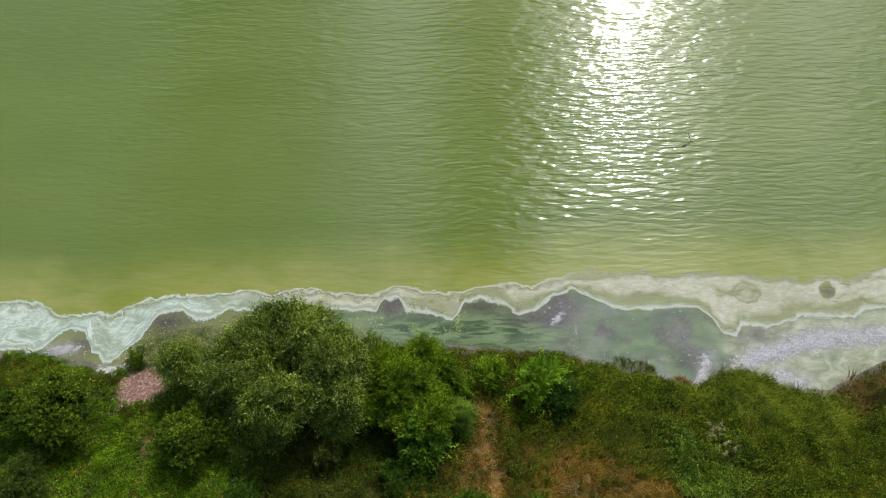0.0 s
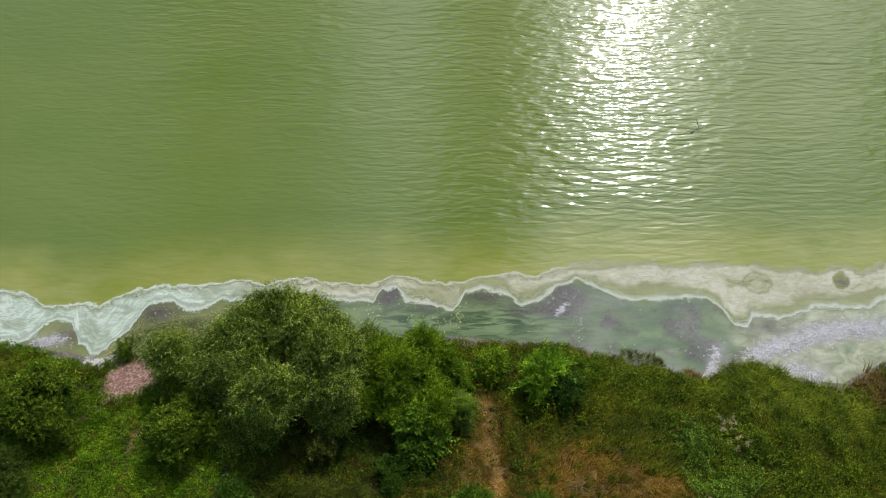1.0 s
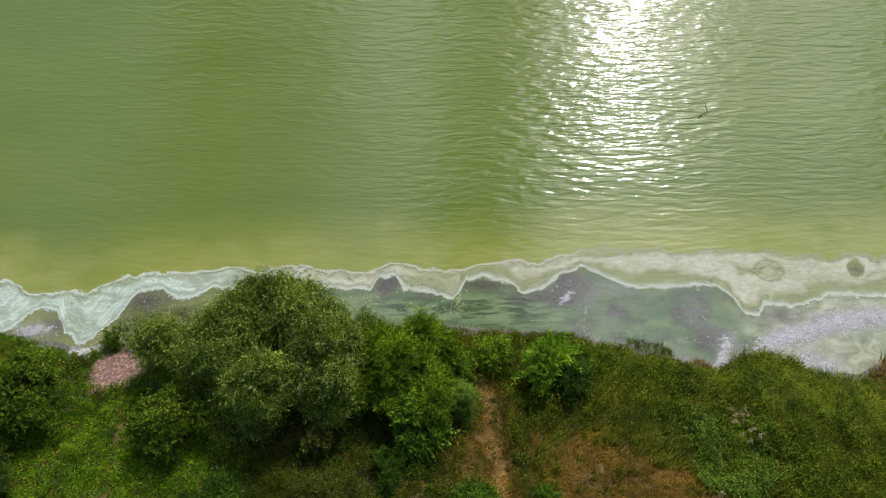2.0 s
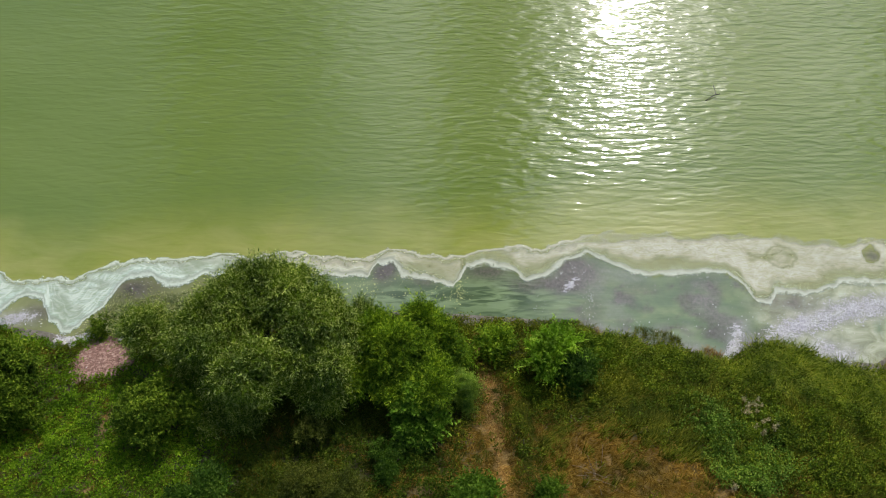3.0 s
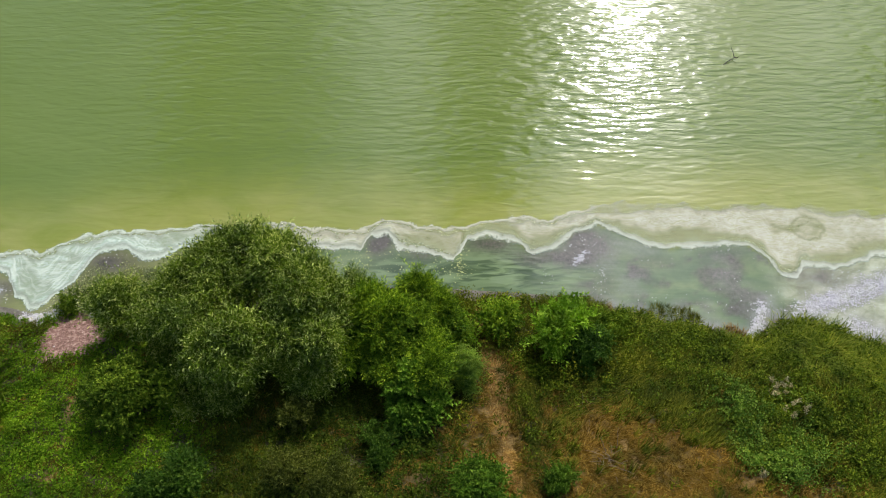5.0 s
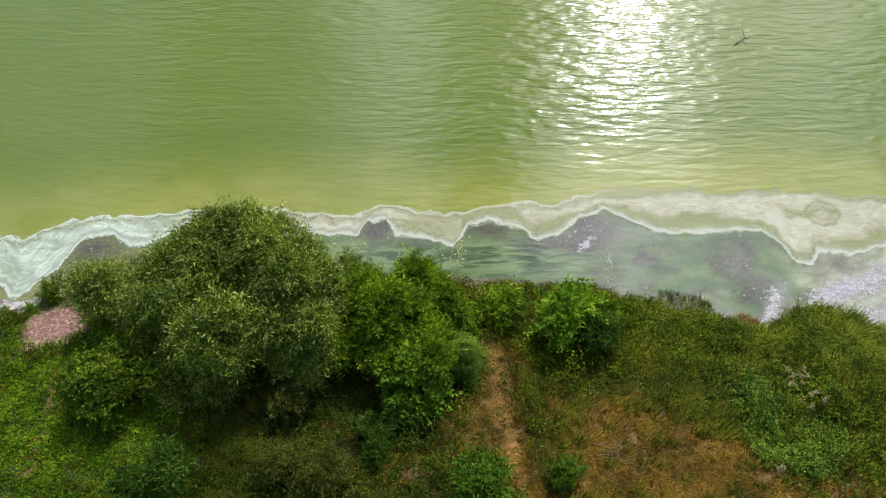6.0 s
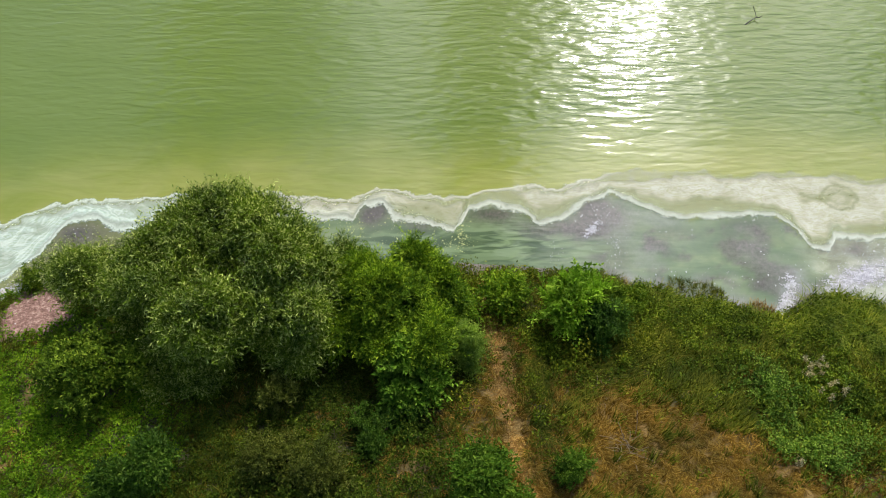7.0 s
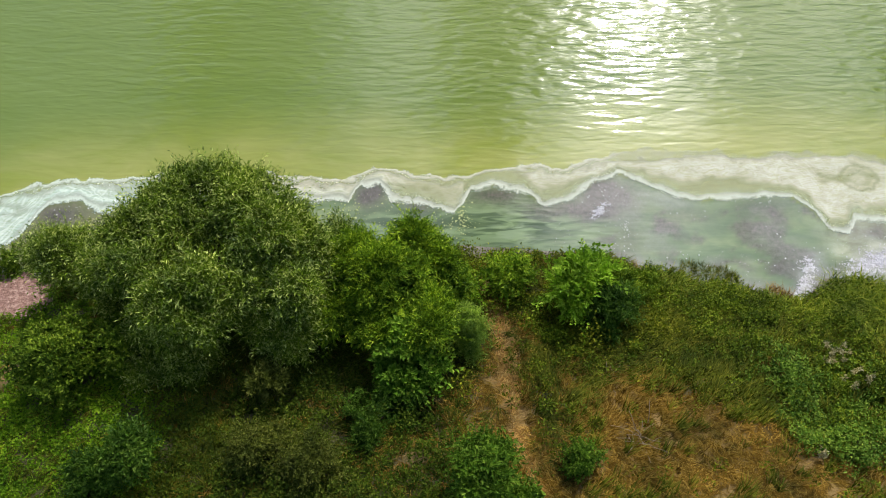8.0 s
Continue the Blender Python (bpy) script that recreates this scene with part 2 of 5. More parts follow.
GRASS_BANK = leaf_material("combed_grass_blade", (0.0297, 0.0426, 0.0021), (0.0675, 0.0866, 0.0051), (0.1568, 0.1568, 0.0172), 0.28, 0.55, 0.12)
GRASS_DRY = leaf_material("dry_grass_blade", (0.0669, 0.0388, 0.005), (0.1381, 0.0847, 0.0131), (0.2703, 0.1902, 0.0429), 0.22, 0.7, 0.1)
REED = leaf_material("reed_blade", (0.0551, 0.0942, 0.0035), (0.1331, 0.184, 0.0106), (0.2709, 0.2917, 0.0334), 0.3, 0.55, 0.15)
REED_BROWN = leaf_material("brown_reed_blade", (0.075, 0.045, 0.014), (0.14, 0.088, 0.028), (0.22, 0.16, 0.05), 0.2, 0.7, 0.1)
SEED = leaf_material("dead_seed_head", (0.2022, 0.1641, 0.0739), (0.3321, 0.2969, 0.1613), (0.4765, 0.4687, 0.2957), 0.2, 0.8, 0.1)
BARK = plain_material("bark", (0.030, 0.024, 0.016), (0.085, 0.068, 0.048), 14.0, 0.9, 0.01)
STALK = plain_material("dead_stalk", (0.10, 0.075, 0.045), (0.26, 0.20, 0.13), 22.0, 0.85)
STONE = plain_material("pebble", (0.26, 0.23, 0.21), (0.60, 0.56, 0.52), 9.0, 0.8, 0.004)
WET_WOOD = plain_material("wet_dead_wood", (0.018, 0.014, 0.010), (0.05, 0.04, 0.03), 20.0, 0.5, 0.003)
CHIP_YELLOW = plain_material("floating_algae_flake", (0.28, 0.31, 0.10), (0.50, 0.53, 0.22), 16.0, 0.8)
CHIP = plain_material("floating_scum_chip", (0.36, 0.36, 0.32), (0.62, 0.62, 0.58), 16.0, 0.8)

# soil, with trodden straw on the path
SOIL, s_n, s_l = net("soil")
s_at = n_place(s_n, s_l)
s_fine = n_noise(s_n, s_l, s_at, 9.0, 7.0, 0.65)
s_wide = n_noise(s_n, s_l, s_at, 0.9, 4.0)
s_col = n_ramp(s_n, s_l, s_fine, [(0.3, (0.030, 0.033, 0.013)), (0.7, (0.072, 0.068, 0.028))])
s_straw = n_ramp(s_n, s_l, s_fine, [(0.28, (0.105, 0.064, 0.018)), (0.72, (0.235, 0.158, 0.056))])
s_col = n_mix(s_n, s_l, n_math(s_n, s_l, "MULTIPLY", n_field(s_n, "dry"), n_math(s_n, s_l, "ADD", 0.45, s_wide), True), s_col, s_straw)
s_sward = n_ramp(s_n, s_l, s_fine, [(0.3, (0.026, 0.038, 0.008)), (0.7, (0.066, 0.080, 0.022))])
s_col = n_mix(s_n, s_l, n_math(s_n, s_l, "MULTIPLY", n_field(s_n, "sward"), n_math(s_n, s_l, "ADD", 0.35, s_wide), True), s_col, s_sward)
s_mud = n_ramp(s_n, s_l, s_fine, [(0.3, (0.075, 0.070, 0.052)), (0.7, (0.17, 0.155, 0.125))])
s_col = n_mix(s_n, s_l, n_field(s_n, "mud"), s_col, s_mud)
n_end(s_n, s_l, n_surface(s_n, s_l, s_col, 0.95, n_bump(s_n, s_l, s_fine, 0.05), gloss=0.2))

# reddish gravel of the landing place
GRAVEL, g_n, g_l = net("red_gravel")
g_at = n_place(g_n, g_l)
g_cell = g_n.new("ShaderNodeTexVoronoi")
g_cell.inputs["Scale"].default_value = 26.0
g_l.new(g_at, g_cell.inputs["Vector"])
g_fine = n_noise(g_n, g_l, g_at, 12.0, 6.0)
g_col = n_ramp(g_n, g_l, g_fine, [(0.28, (0.090, 0.046, 0.034)), (0.52, (0.190, 0.114, 0.087)), (0.75, (0.37, 0.265, 0.215))])
n_end(g_n, g_l, n_surface(g_n, g_l, g_col, 0.9, n_bump(g_n, g_l, g_cell.outputs["Distance"], 0.02), gloss=0.2))

# lake water, thick with algae: opaque green body under a clear rippled face
WATER, w_n, w_l2 = net("algae_water")
a_at = n_place(w_n, w_l2)
a_wide = n_noise(w_n, w_l2, n_place(w_n, w_l2, (0.10, 0.22, 1)), 1.0, 4.0, 0.6, 0.6)
a_mid = n_noise(w_n, w_l2, n_place(w_n, w_l2, (0.5, 1.3, 1)), 1.0, 4.0, 0.6, 1.0)
a_open = n_ramp(w_n, w_l2, a_wide, [(0.3, (0.086, 0.128, 0.019)), (0.7, (0.106, 0.147, 0.028))])
a_edge = n_ramp(w_n, w_l2, a_mid, [(0.3, (0.155, 0.185, 0.024)), (0.7, (0.225, 0.235, 0.062))])
a_col = n_mix(w_n, w_l2, n_field(w_n, "edge"), a_open, a_edge)
a_shal = n_ramp(w_n, w_l2, a_mid, [(0.25, (0.062, 0.098, 0.048)), (0.5, (0.104, 0.148, 0.066)), (0.75, (0.170, 0.208, 0.098))])
a_shal = n_mix(w_n, w_l2, n_field(w_n, "olive"), a_shal, n_ramp(w_n, w_l2, a_mid, [(0.25, (0.095, 0.108, 0.038)), (0.75, (0.215, 0.232, 0.088))]))
a_col = n_mix(w_n, w_l2, n_field(w_n, "shallow"), a_col, a_shal)
# dark and light sides of ripples, painted as streaks into the water's colour
a_ripple_tone = n_noise(w_n, w_l2, n_place(w_n, w_l2, (1.3, 6.0, 1), 2.0), 1.0, 2.0, 0.5, 0.8)
a_col = n_mix(w_n, w_l2, n_field(w_n, "deep"), a_col, n_ramp(w_n, w_l2, a_ripple_tone, [(0.41, (0.042, 0.070, 0.030)), (0.58, (0.145, 0.200, 0.095))]))
a_film = n_ramp(w_n, w_l2, n_noise(w_n, w_l2, n_place(w_n, w_l2, (2.0, 3.2, 1)), 1.0, 6.0, 0.65, 0.8), [(0.3, (0.15, 0.16, 0.085)), (0.5, (0.27, 0.285, 0.17)), (0.7, (0.40, 0.42, 0.30))])
a_col = n_mix(w_n, w_l2, n_field(w_n, "film"), a_col, a_film)
a_spot = n_noise(w_n, w_l2, a_at, 11.0, 5.0, 0.65)
a_veil = n_ramp(w_n, w_l2, n_noise(w_n, w_l2, n_place(w_n, w_l2, (5.0, 8.0, 1)), 1.0, 6.0, 0.7, 0.6), [(0.34, (0.17, 0.165, 0.15)), (0.52, (0.33, 0.325, 0.31)), (0.66, (0.47, 0.465, 0.48))])
a_col = n_mix(w_n, w_l2, n_field(w_n, "veil"), a_col, a_veil)
a_dark = n_ramp(w_n, w_l2, a_spot, [(0.35, (0.045, 0.046, 0.030)), (0.7, (0.115, 0.098, 0.085))])
a_col = n_mix(w_n, w_l2, n_field(w_n, "murk"), a_col, a_dark)
a_lilac = n_ramp(w_n, w_l2, a_spot, [(0.3, (0.145, 0.143, 0.118)), (0.7, (0.235, 0.224, 0.208))])
a_col = n_mix(w_n, w_l2, n_field(w_n, "lilac"), a_col, a_lilac)
r_long = n_noise(w_n, w_l2, n_place(w_n, w_l2, (1.5, 6.2, 1), 5.0), 1.0, 0.5, 0.4, 0.6)
r_cross = n_noise(w_n, w_l2, n_place(w_n, w_l2, (1.9, 8.0, 1), -5.0), 1.0, 1.0, 0.4, 0.4)
r_slant = n_noise(w_n, w_l2, n_place(w_n, w_l2, (2.6, 7.2, 1), -19.0), 1.0, 1.0, 0.4, 0.4)
r_short = n_noise(w_n, w_l2, n_place(w_n, w_l2, (4.0, 15.0, 1), -3.0), 1.0, 2.0, 0.5, 0.25)
r_wide = n_noise(w_n, w_l2, n_place(w_n, w_l2, (0.25, 0.8, 1), 8.0), 1.0, 2.0)
r_sum = n_math(w_n, w_l2, "ADD", n_math(w_n, w_l2, "MULTIPLY", r_long, 0.85), n_math(w_n, w_l2, "MULTIPLY", r_short, 0.13))
r_sum = n_math(w_n, w_l2, "ADD", r_sum, n_math(w_n, w_l2, "MULTIPLY", r_cross, 0.5))
r_sum = n_math(w_n, w_l2, "ADD", r_sum, n_math(w_n, w_l2, "MULTIPLY", r_slant, 0.35))
r_sum = n_math(w_n, w_l2, "MULTIPLY", r_sum, n_field(w_n, "ripple"))
r_sum = n_math(w_n, w_l2, "ADD", r_sum, n_math(w_n, w_l2, "MULTIPLY", r_wide, 0.8))
a_wave = n_bump(w_n, w_l2, r_sum, 0.025)
a_face = n_surface(w_n, w_l2, a_col, 0.06, a_wave, gloss=0.88, ior=1.33)
n_end(w_n, w_l2, a_face)

# foam: a bright rim along the bank side, marbled film behind it, torn towards the lake
FOAM, f_n, f_l = net("algae_foam")
f_u, f_v, f_full, f_along = n_field(f_n, "from_rim"), n_field(f_n, "from_lake"), n_field(f_n, "full"), n_field(f_n, "along")
f_vec = f_n.new("ShaderNodeCombineXYZ")
f_l.new(n_math(f_n, f_l, "MULTIPLY", f_along, 0.75), f_vec.inputs[0])
f_l.new(n_math(f_n, f_l, "MULTIPLY", f_u, 1.7), f_vec.inputs[1])
f_flow = n_noise(f_n, f_l, f_vec.outputs[0], 1.0, 3.0, 0.5, 1.1)
f_grain = n_noise(f_n, f_l, n_place(f_n, f_l), 22.0, 5.0, 0.65)
f_line = n_ramp(f_n, f_l, f_flow, [(0.30, 0.0), (0.37, 0.9), (0.42, 0.0), (0.46, 0.1), (0.50, 1.0), (0.54, 0.1), (0.58, 0.0), (0.64, 0.9), (0.70, 0.0)])
f_patch = n_noise(f_n, f_l, n_place(f_n, f_l, (0.9, 2.2, 1)), 1.6, 7.0, 0.65, 1.2)
f_patch = n_math(f_n, f_l, "ADD", f_patch, n_math(f_n, f_l, "MULTIPLY", f_full, 0.22))
f_patch = n_ramp(f_n, f_l, f_patch, [(0.46, 0.0), (0.58, 0.75), (0.76, 1.0)])
f_patch = n_math(f_n, f_l, "MULTIPLY", f_patch, f_full)
f_speck = n_math(f_n, f_l, "MULTIPLY", n_math(f_n, f_l, "SUBTRACT", f_grain, 0.5), 0.45)
f_rim = n_ramp(f_n, f_l, n_math(f_n, f_l, "ADD", n_math(f_n, f_l, "MULTIPLY", f_u, 2.0), f_speck), [(0.0, 0.0), (0.20, 0.9), (0.34, 0.7), (0.58, 0.0)])
f_hem = n_ramp(f_n, f_l, n_math(f_n, f_l, "ADD", n_math(f_n, f_l, "MULTIPLY", f_v, 2.2), f_speck), [(0.02, 0.0), (0.16, 0.9), (0.36, 0.4), (0.7, 0.0)])
f_hem = n_math(f_n, f_l, "MULTIPLY", f_hem, n_field(f_n, "hem"))
f_white = n_math(f_n, f_l, "MAXIMUM", n_math(f_n, f_l, "MAXIMUM", f_rim, f_hem), n_math(f_n, f_l, "MULTIPLY", f_line, n_math(f_n, f_l, "MULTIPLY", f_full, n_math(f_n, f_l, "ADD", 0.38, n_math(f_n, f_l, "MULTIPLY", n_field(f_n, "cool"), 0.3)))))
f_in = n_ramp(f_n, f_l, n_math(f_n, f_l, "ADD", n_math(f_n, f_l, "MINIMUM", f_u, f_v), n_math(f_n, f_l, "MULTIPLY", f_speck, 0.4)), [(0.05, 0.0), (0.30, 1.0)])
f_film = n_math(f_n, f_l, "MULTIPLY", n_math(f_n, f_l, "ADD", n_math(f_n, f_l, "MULTIPLY", f_patch, 0.4), 0.55), f_in)
f_alpha = n_math(f_n, f_l, "MAXIMUM", f_film, n_math(f_n, f_l, "MULTIPLY", f_white, n_math(f_n, f_l, "ADD", 0.5, n_math(f_n, f_l, "MULTIPLY", f_grain, 0.75)), True), True)
f_cool = n_field(f_n, "cool")
f_tone = n_mix(f_n, f_l, f_cool, (0.52, 0.52, 0.42), (0.56, 0.62, 0.52))
f_cream = n_mix(f_n, f_l, f_cool, (0.395, 0.385, 0.295), (0.34, 0.42, 0.35))
f_base = n_mix(f_n, f_l, f_cool, (0.30, 0.31, 0.17), (0.22, 0.295, 0.185))
f_swirl = n_noise(f_n, f_l, n_place(f_n, f_l, (0.6, 2.4, 1), 4.0), 1.5, 4.0, 0.55, 1.3)
f_vein = n_ramp(f_n, f_l, f_swirl, [(0.36, 0.0), (0.41, 0.8), (0.44, 0.1), (0.49, 0.0), (0.52, 0.95), (0.55, 0.1), (0.60, 0.0), (0.63, 0.8), (0.67, 0.0)])
f_cream = n_mix(f_n, f_l, f_vein, f_cream, f_base)
f_col = n_mix(f_n, f_l, f_white, n_mix(f_n, f_l, f_patch, f_base, f_cream), f_tone)
f_face = n_surface(f_n, f_l, f_col, 0.75, n_bump(f_n, f_l, n_math(f_n, f_l, "ADD", f_grain, f_white), 0.004), gloss=0.25)
f_gap = f_n.new("ShaderNodeBsdfTransparent")
f_both = f_n.new("ShaderNodeMixShader")
f_l.new(f_alpha, f_both.inputs[0])
f_l.new(f_gap.outputs[0], f_both.inputs[1])
f_l.new(f_face, f_both.inputs[2])
n_end(f_n, f_l, f_both.outputs[0])

# dried scum: lilac-white flakes
SCUM, c_n, c_l = net("dried_scum")
c_at = n_place(c_n, c_l)
c_fine = n_noise(c_n, c_l, c_at, 15.0, 6.0, 0.7)
c_wide = n_noise(c_n, c_l, c_at, 2.2, 3.0)
c_col = n_ramp(c_n, c_l, c_wide, [(0.35, (0.42, 0.44, 0.34)), (0.5, (0.48, 0.47, 0.47)), (0.65, (0.42, 0.41, 0.46))])
c_col = n_mix(c_n, c_l, n_ramp(c_n, c_l, c_fine, [(0.42, 0.0), (0.62, 1.0)]), n_mix(c_n, c_l, 0.55, c_col, (0.17, 0.17, 0.145)), (0.43, 0.425, 0.425))
n_end(c_n, c_l, n_surface(c_n, c_l, c_col, 0.85, n_bump(c_n, c_l, c_fine, 0.02), gloss=0.2))


# ---- mesh helpers ----
def arrays_mesh(name, verts, faces, material, smooth=False, fields=()):
    """A mesh from arrays of corners and of faces with one number of corners each."""
    me = bpy.data.meshes.new(name)
    faces = np.asarray(faces, dtype=np.int32)
    count, side = faces.shape
    me.vertices.add(len(verts))
    me.vertices.foreach_set("co", np.asarray(verts, dtype=np.float32).ravel())
    me.loops.add(count * side)
    me.loops.foreach_set("vertex_index", faces.ravel())
    me.polygons.add(count)
    me.polygons.foreach_set("loop_start", np.arange(0, count * side, side, dtype=np.int32))
    me.polygons.foreach_set("use_smooth", np.full(count, smooth))
    for field, values in fields:
        me.attributes.new(field, "FLOAT", "POINT").data.foreach_set("value", np.asarray(values, dtype=np.float32).ravel())
    me.update(calc_edges=True)
    me.materials.append(material)
    return me


def part(name, me, parent, label=""):
    ob = new(name, me)
    ob.parent = parent
    return tagged(ob, label)


def thing(name, place, label, category, group=""):
    ob = new(name)
    ob.location = place
    return tagged(ob, label, category, group)


def sheet(xs, ys):
    gx, gy = np.meshgrid(xs, ys)
    n, m = len(xs), len(ys)
    k = np.arange(n * m).reshape(m, n)
    faces = np.stack([k[:-1, :-1], k[:-1, 1:], k[1:, 1:], k[1:, :-1]], -1).reshape(-1, 4)
    return gx.ravel(), gy.ravel(), faces


def kept(verts, faces, mask, fields):
    """Only the faces of a sheet all of whose corners are in the mask."""
    faces = faces[mask[faces].all(1)]
    used = np.unique(faces)
    new_index = np.full(len(verts), -1)
    new_index[used] = np.arange(len(used))
    return verts[used], new_index[faces], [(n, v[used]) for n, v in fields]


def unit(v):
    return v / np.maximum(np.linalg.norm(v, axis=-1, keepdims=True), 1e-9)


def leaf_shapes(base, way, face, long, wide, fold=0.2):
    """Leaves folded along their rib: arrays of corners and of triangles."""
    side = unit(np.cross(way, face))
    face = np.cross(side, way)
    l, w = np.asarray(long)[:, None], np.asarray(wide)[:, None]
    mid = base + way * l * 0.42 + face * w * fold
    tip = base + way * l - face * l * 0.12
    verts = np.stack([base, mid + side * w / 2, tip, mid - side * w / 2], 1).reshape(-1, 3)
    k = np.arange(len(base))[:, None] * 4
    tris = np.concatenate([k + [0, 1, 2], k + [0, 2, 3]])
    return verts, tris


def blade_shapes(base, way, lean, long, wide):
    """Bent blades of grass: one quad and a tip, as three triangles."""
    l, w = np.asarray(long)[:, None], np.asarray(wide)[:, None]
    side = unit(np.cross(lean, np.array([0, 0, 1.0])) + 1e-6)
    a = base
    b = base + way * l * 0.5
    c = b + unit(way * 0.45 + lean * 0.9 - np.array([0, 0, 0.25])) * l * 0.5
    verts = np.stack([a - side * w / 2, a + side * w / 2, b - side * w * 0.4, b + side * w * 0.4, c], 1).reshape(-1, 3)
    k = np.arange(len(base))[:, None] * 5
    tris = np.concatenate([k + [0, 1, 3], k + [0, 3, 2], k + [2, 3, 4]])
    return verts, tris


def tube(points, radii, sides=7):
    points = np.asarray(points, dtype=float)
    ways = unit(np.gradient(points, axis=0))
    up = np.where(np.abs(ways[:, 2:3]) > 0.9, np.array([[1.0, 0, 0]]), np.array([[0, 0, 1.0]]))
    a = unit(np.cross(ways, up))
    b = np.cross(ways, a)
    ang = np.linspace(0, 2 * np.pi, sides, endpoint=False)
    ring = a[:, None] * np.cos(ang)[None, :, None] + b[:, None] * np.sin(ang)[None, :, None]
    verts = (points[:, None] + ring * np.asarray(radii)[:, None, None]).reshape(-1, 3)
    faces = []
    for i in range(len(points) - 1):
        for j in range(sides):
            k = (j + 1) % sides
            faces.append((i * sides + j, i * sides + k, (i + 1) * sides + k, (i + 1) * sides + j))
    return verts, np.array(faces)


def bent(a, b, sag, count=7, wobble=0.06):
    """A limb's line from a to b, bowed and a little crooked."""
    s = np.linspace(0, 1, count)[:, None]
    p = a * (1 - s) + b * s
    p[:, 2] += sag * np.sin(np.pi * s[:, 0])
    p[1:-1] += rng.normal(0, wobble, (count - 2, 3)) * np.linalg.norm(b - a) * 0.3
    return p


def joined(pieces):
    verts, faces, at = [], [], 0
    for v, f in pieces:
        verts.append(v)
        faces.append(f + at)
        at += len(v)
    return np.concatenate(verts), np.concatenate(faces)


def along(x, y, points, wide):
    best = np.zeros_like(x)
    for (ax, ay), (bx, by) in zip(points[:-1], points[1:]):
        s = np.clip(((x - ax) * (bx - ax) + (y - ay) * (by - ay)) / ((bx - ax) ** 2 + (by - ay) ** 2), 0, 1)
        best = np.maximum(best, np.exp(-((x - ax - s * (bx - ax)) ** 2 + (y - ay - s * (by - ay)) ** 2) / wide ** 2))
    return best


# ---- the large structure ----
def spread(near, step_size, far):
    inner = np.arange(near[0], near[1] + step_size / 2, step_size)
    out = np.array([1.5, 6, 20, 60, 200, 600, far])
    return inner, out


def build_ground():
    inner, out = spread((-17, 17), 0.14, 1500.0)
    xs = np.concatenate([inner[0] - out[::-1], inner, inner[-1] + out])
    low, out = spread((-2, 10), 0.12, 1500.0)
    ys = np.concatenate([low[0] - out[::-1], low, low[-1] + out])
    x, y, faces = sheet(xs, ys)
    z = height(x, y)
    d = shore(x) - y
    mud = step(0.55, 0.1, d) * step(0.25, 0.6, fbm(x * 2, y * 2, 41) + 0.2 * step(0.3, 0, d))
    me = arrays_mesh("ground", np.stack([x, y, z], -1), faces, SOIL, True, [("dry", step(0.35, 0.9, dryness(x, y))), ("mud", mud), ("sward", step(1.6, 0.8, y) * (1 - step(0.35, 0.9, dryness(x, y))))])
    tagged(new("ground", me), "sloping lake bank of dark soil with a trodden straw path", "bank", kind="structure")


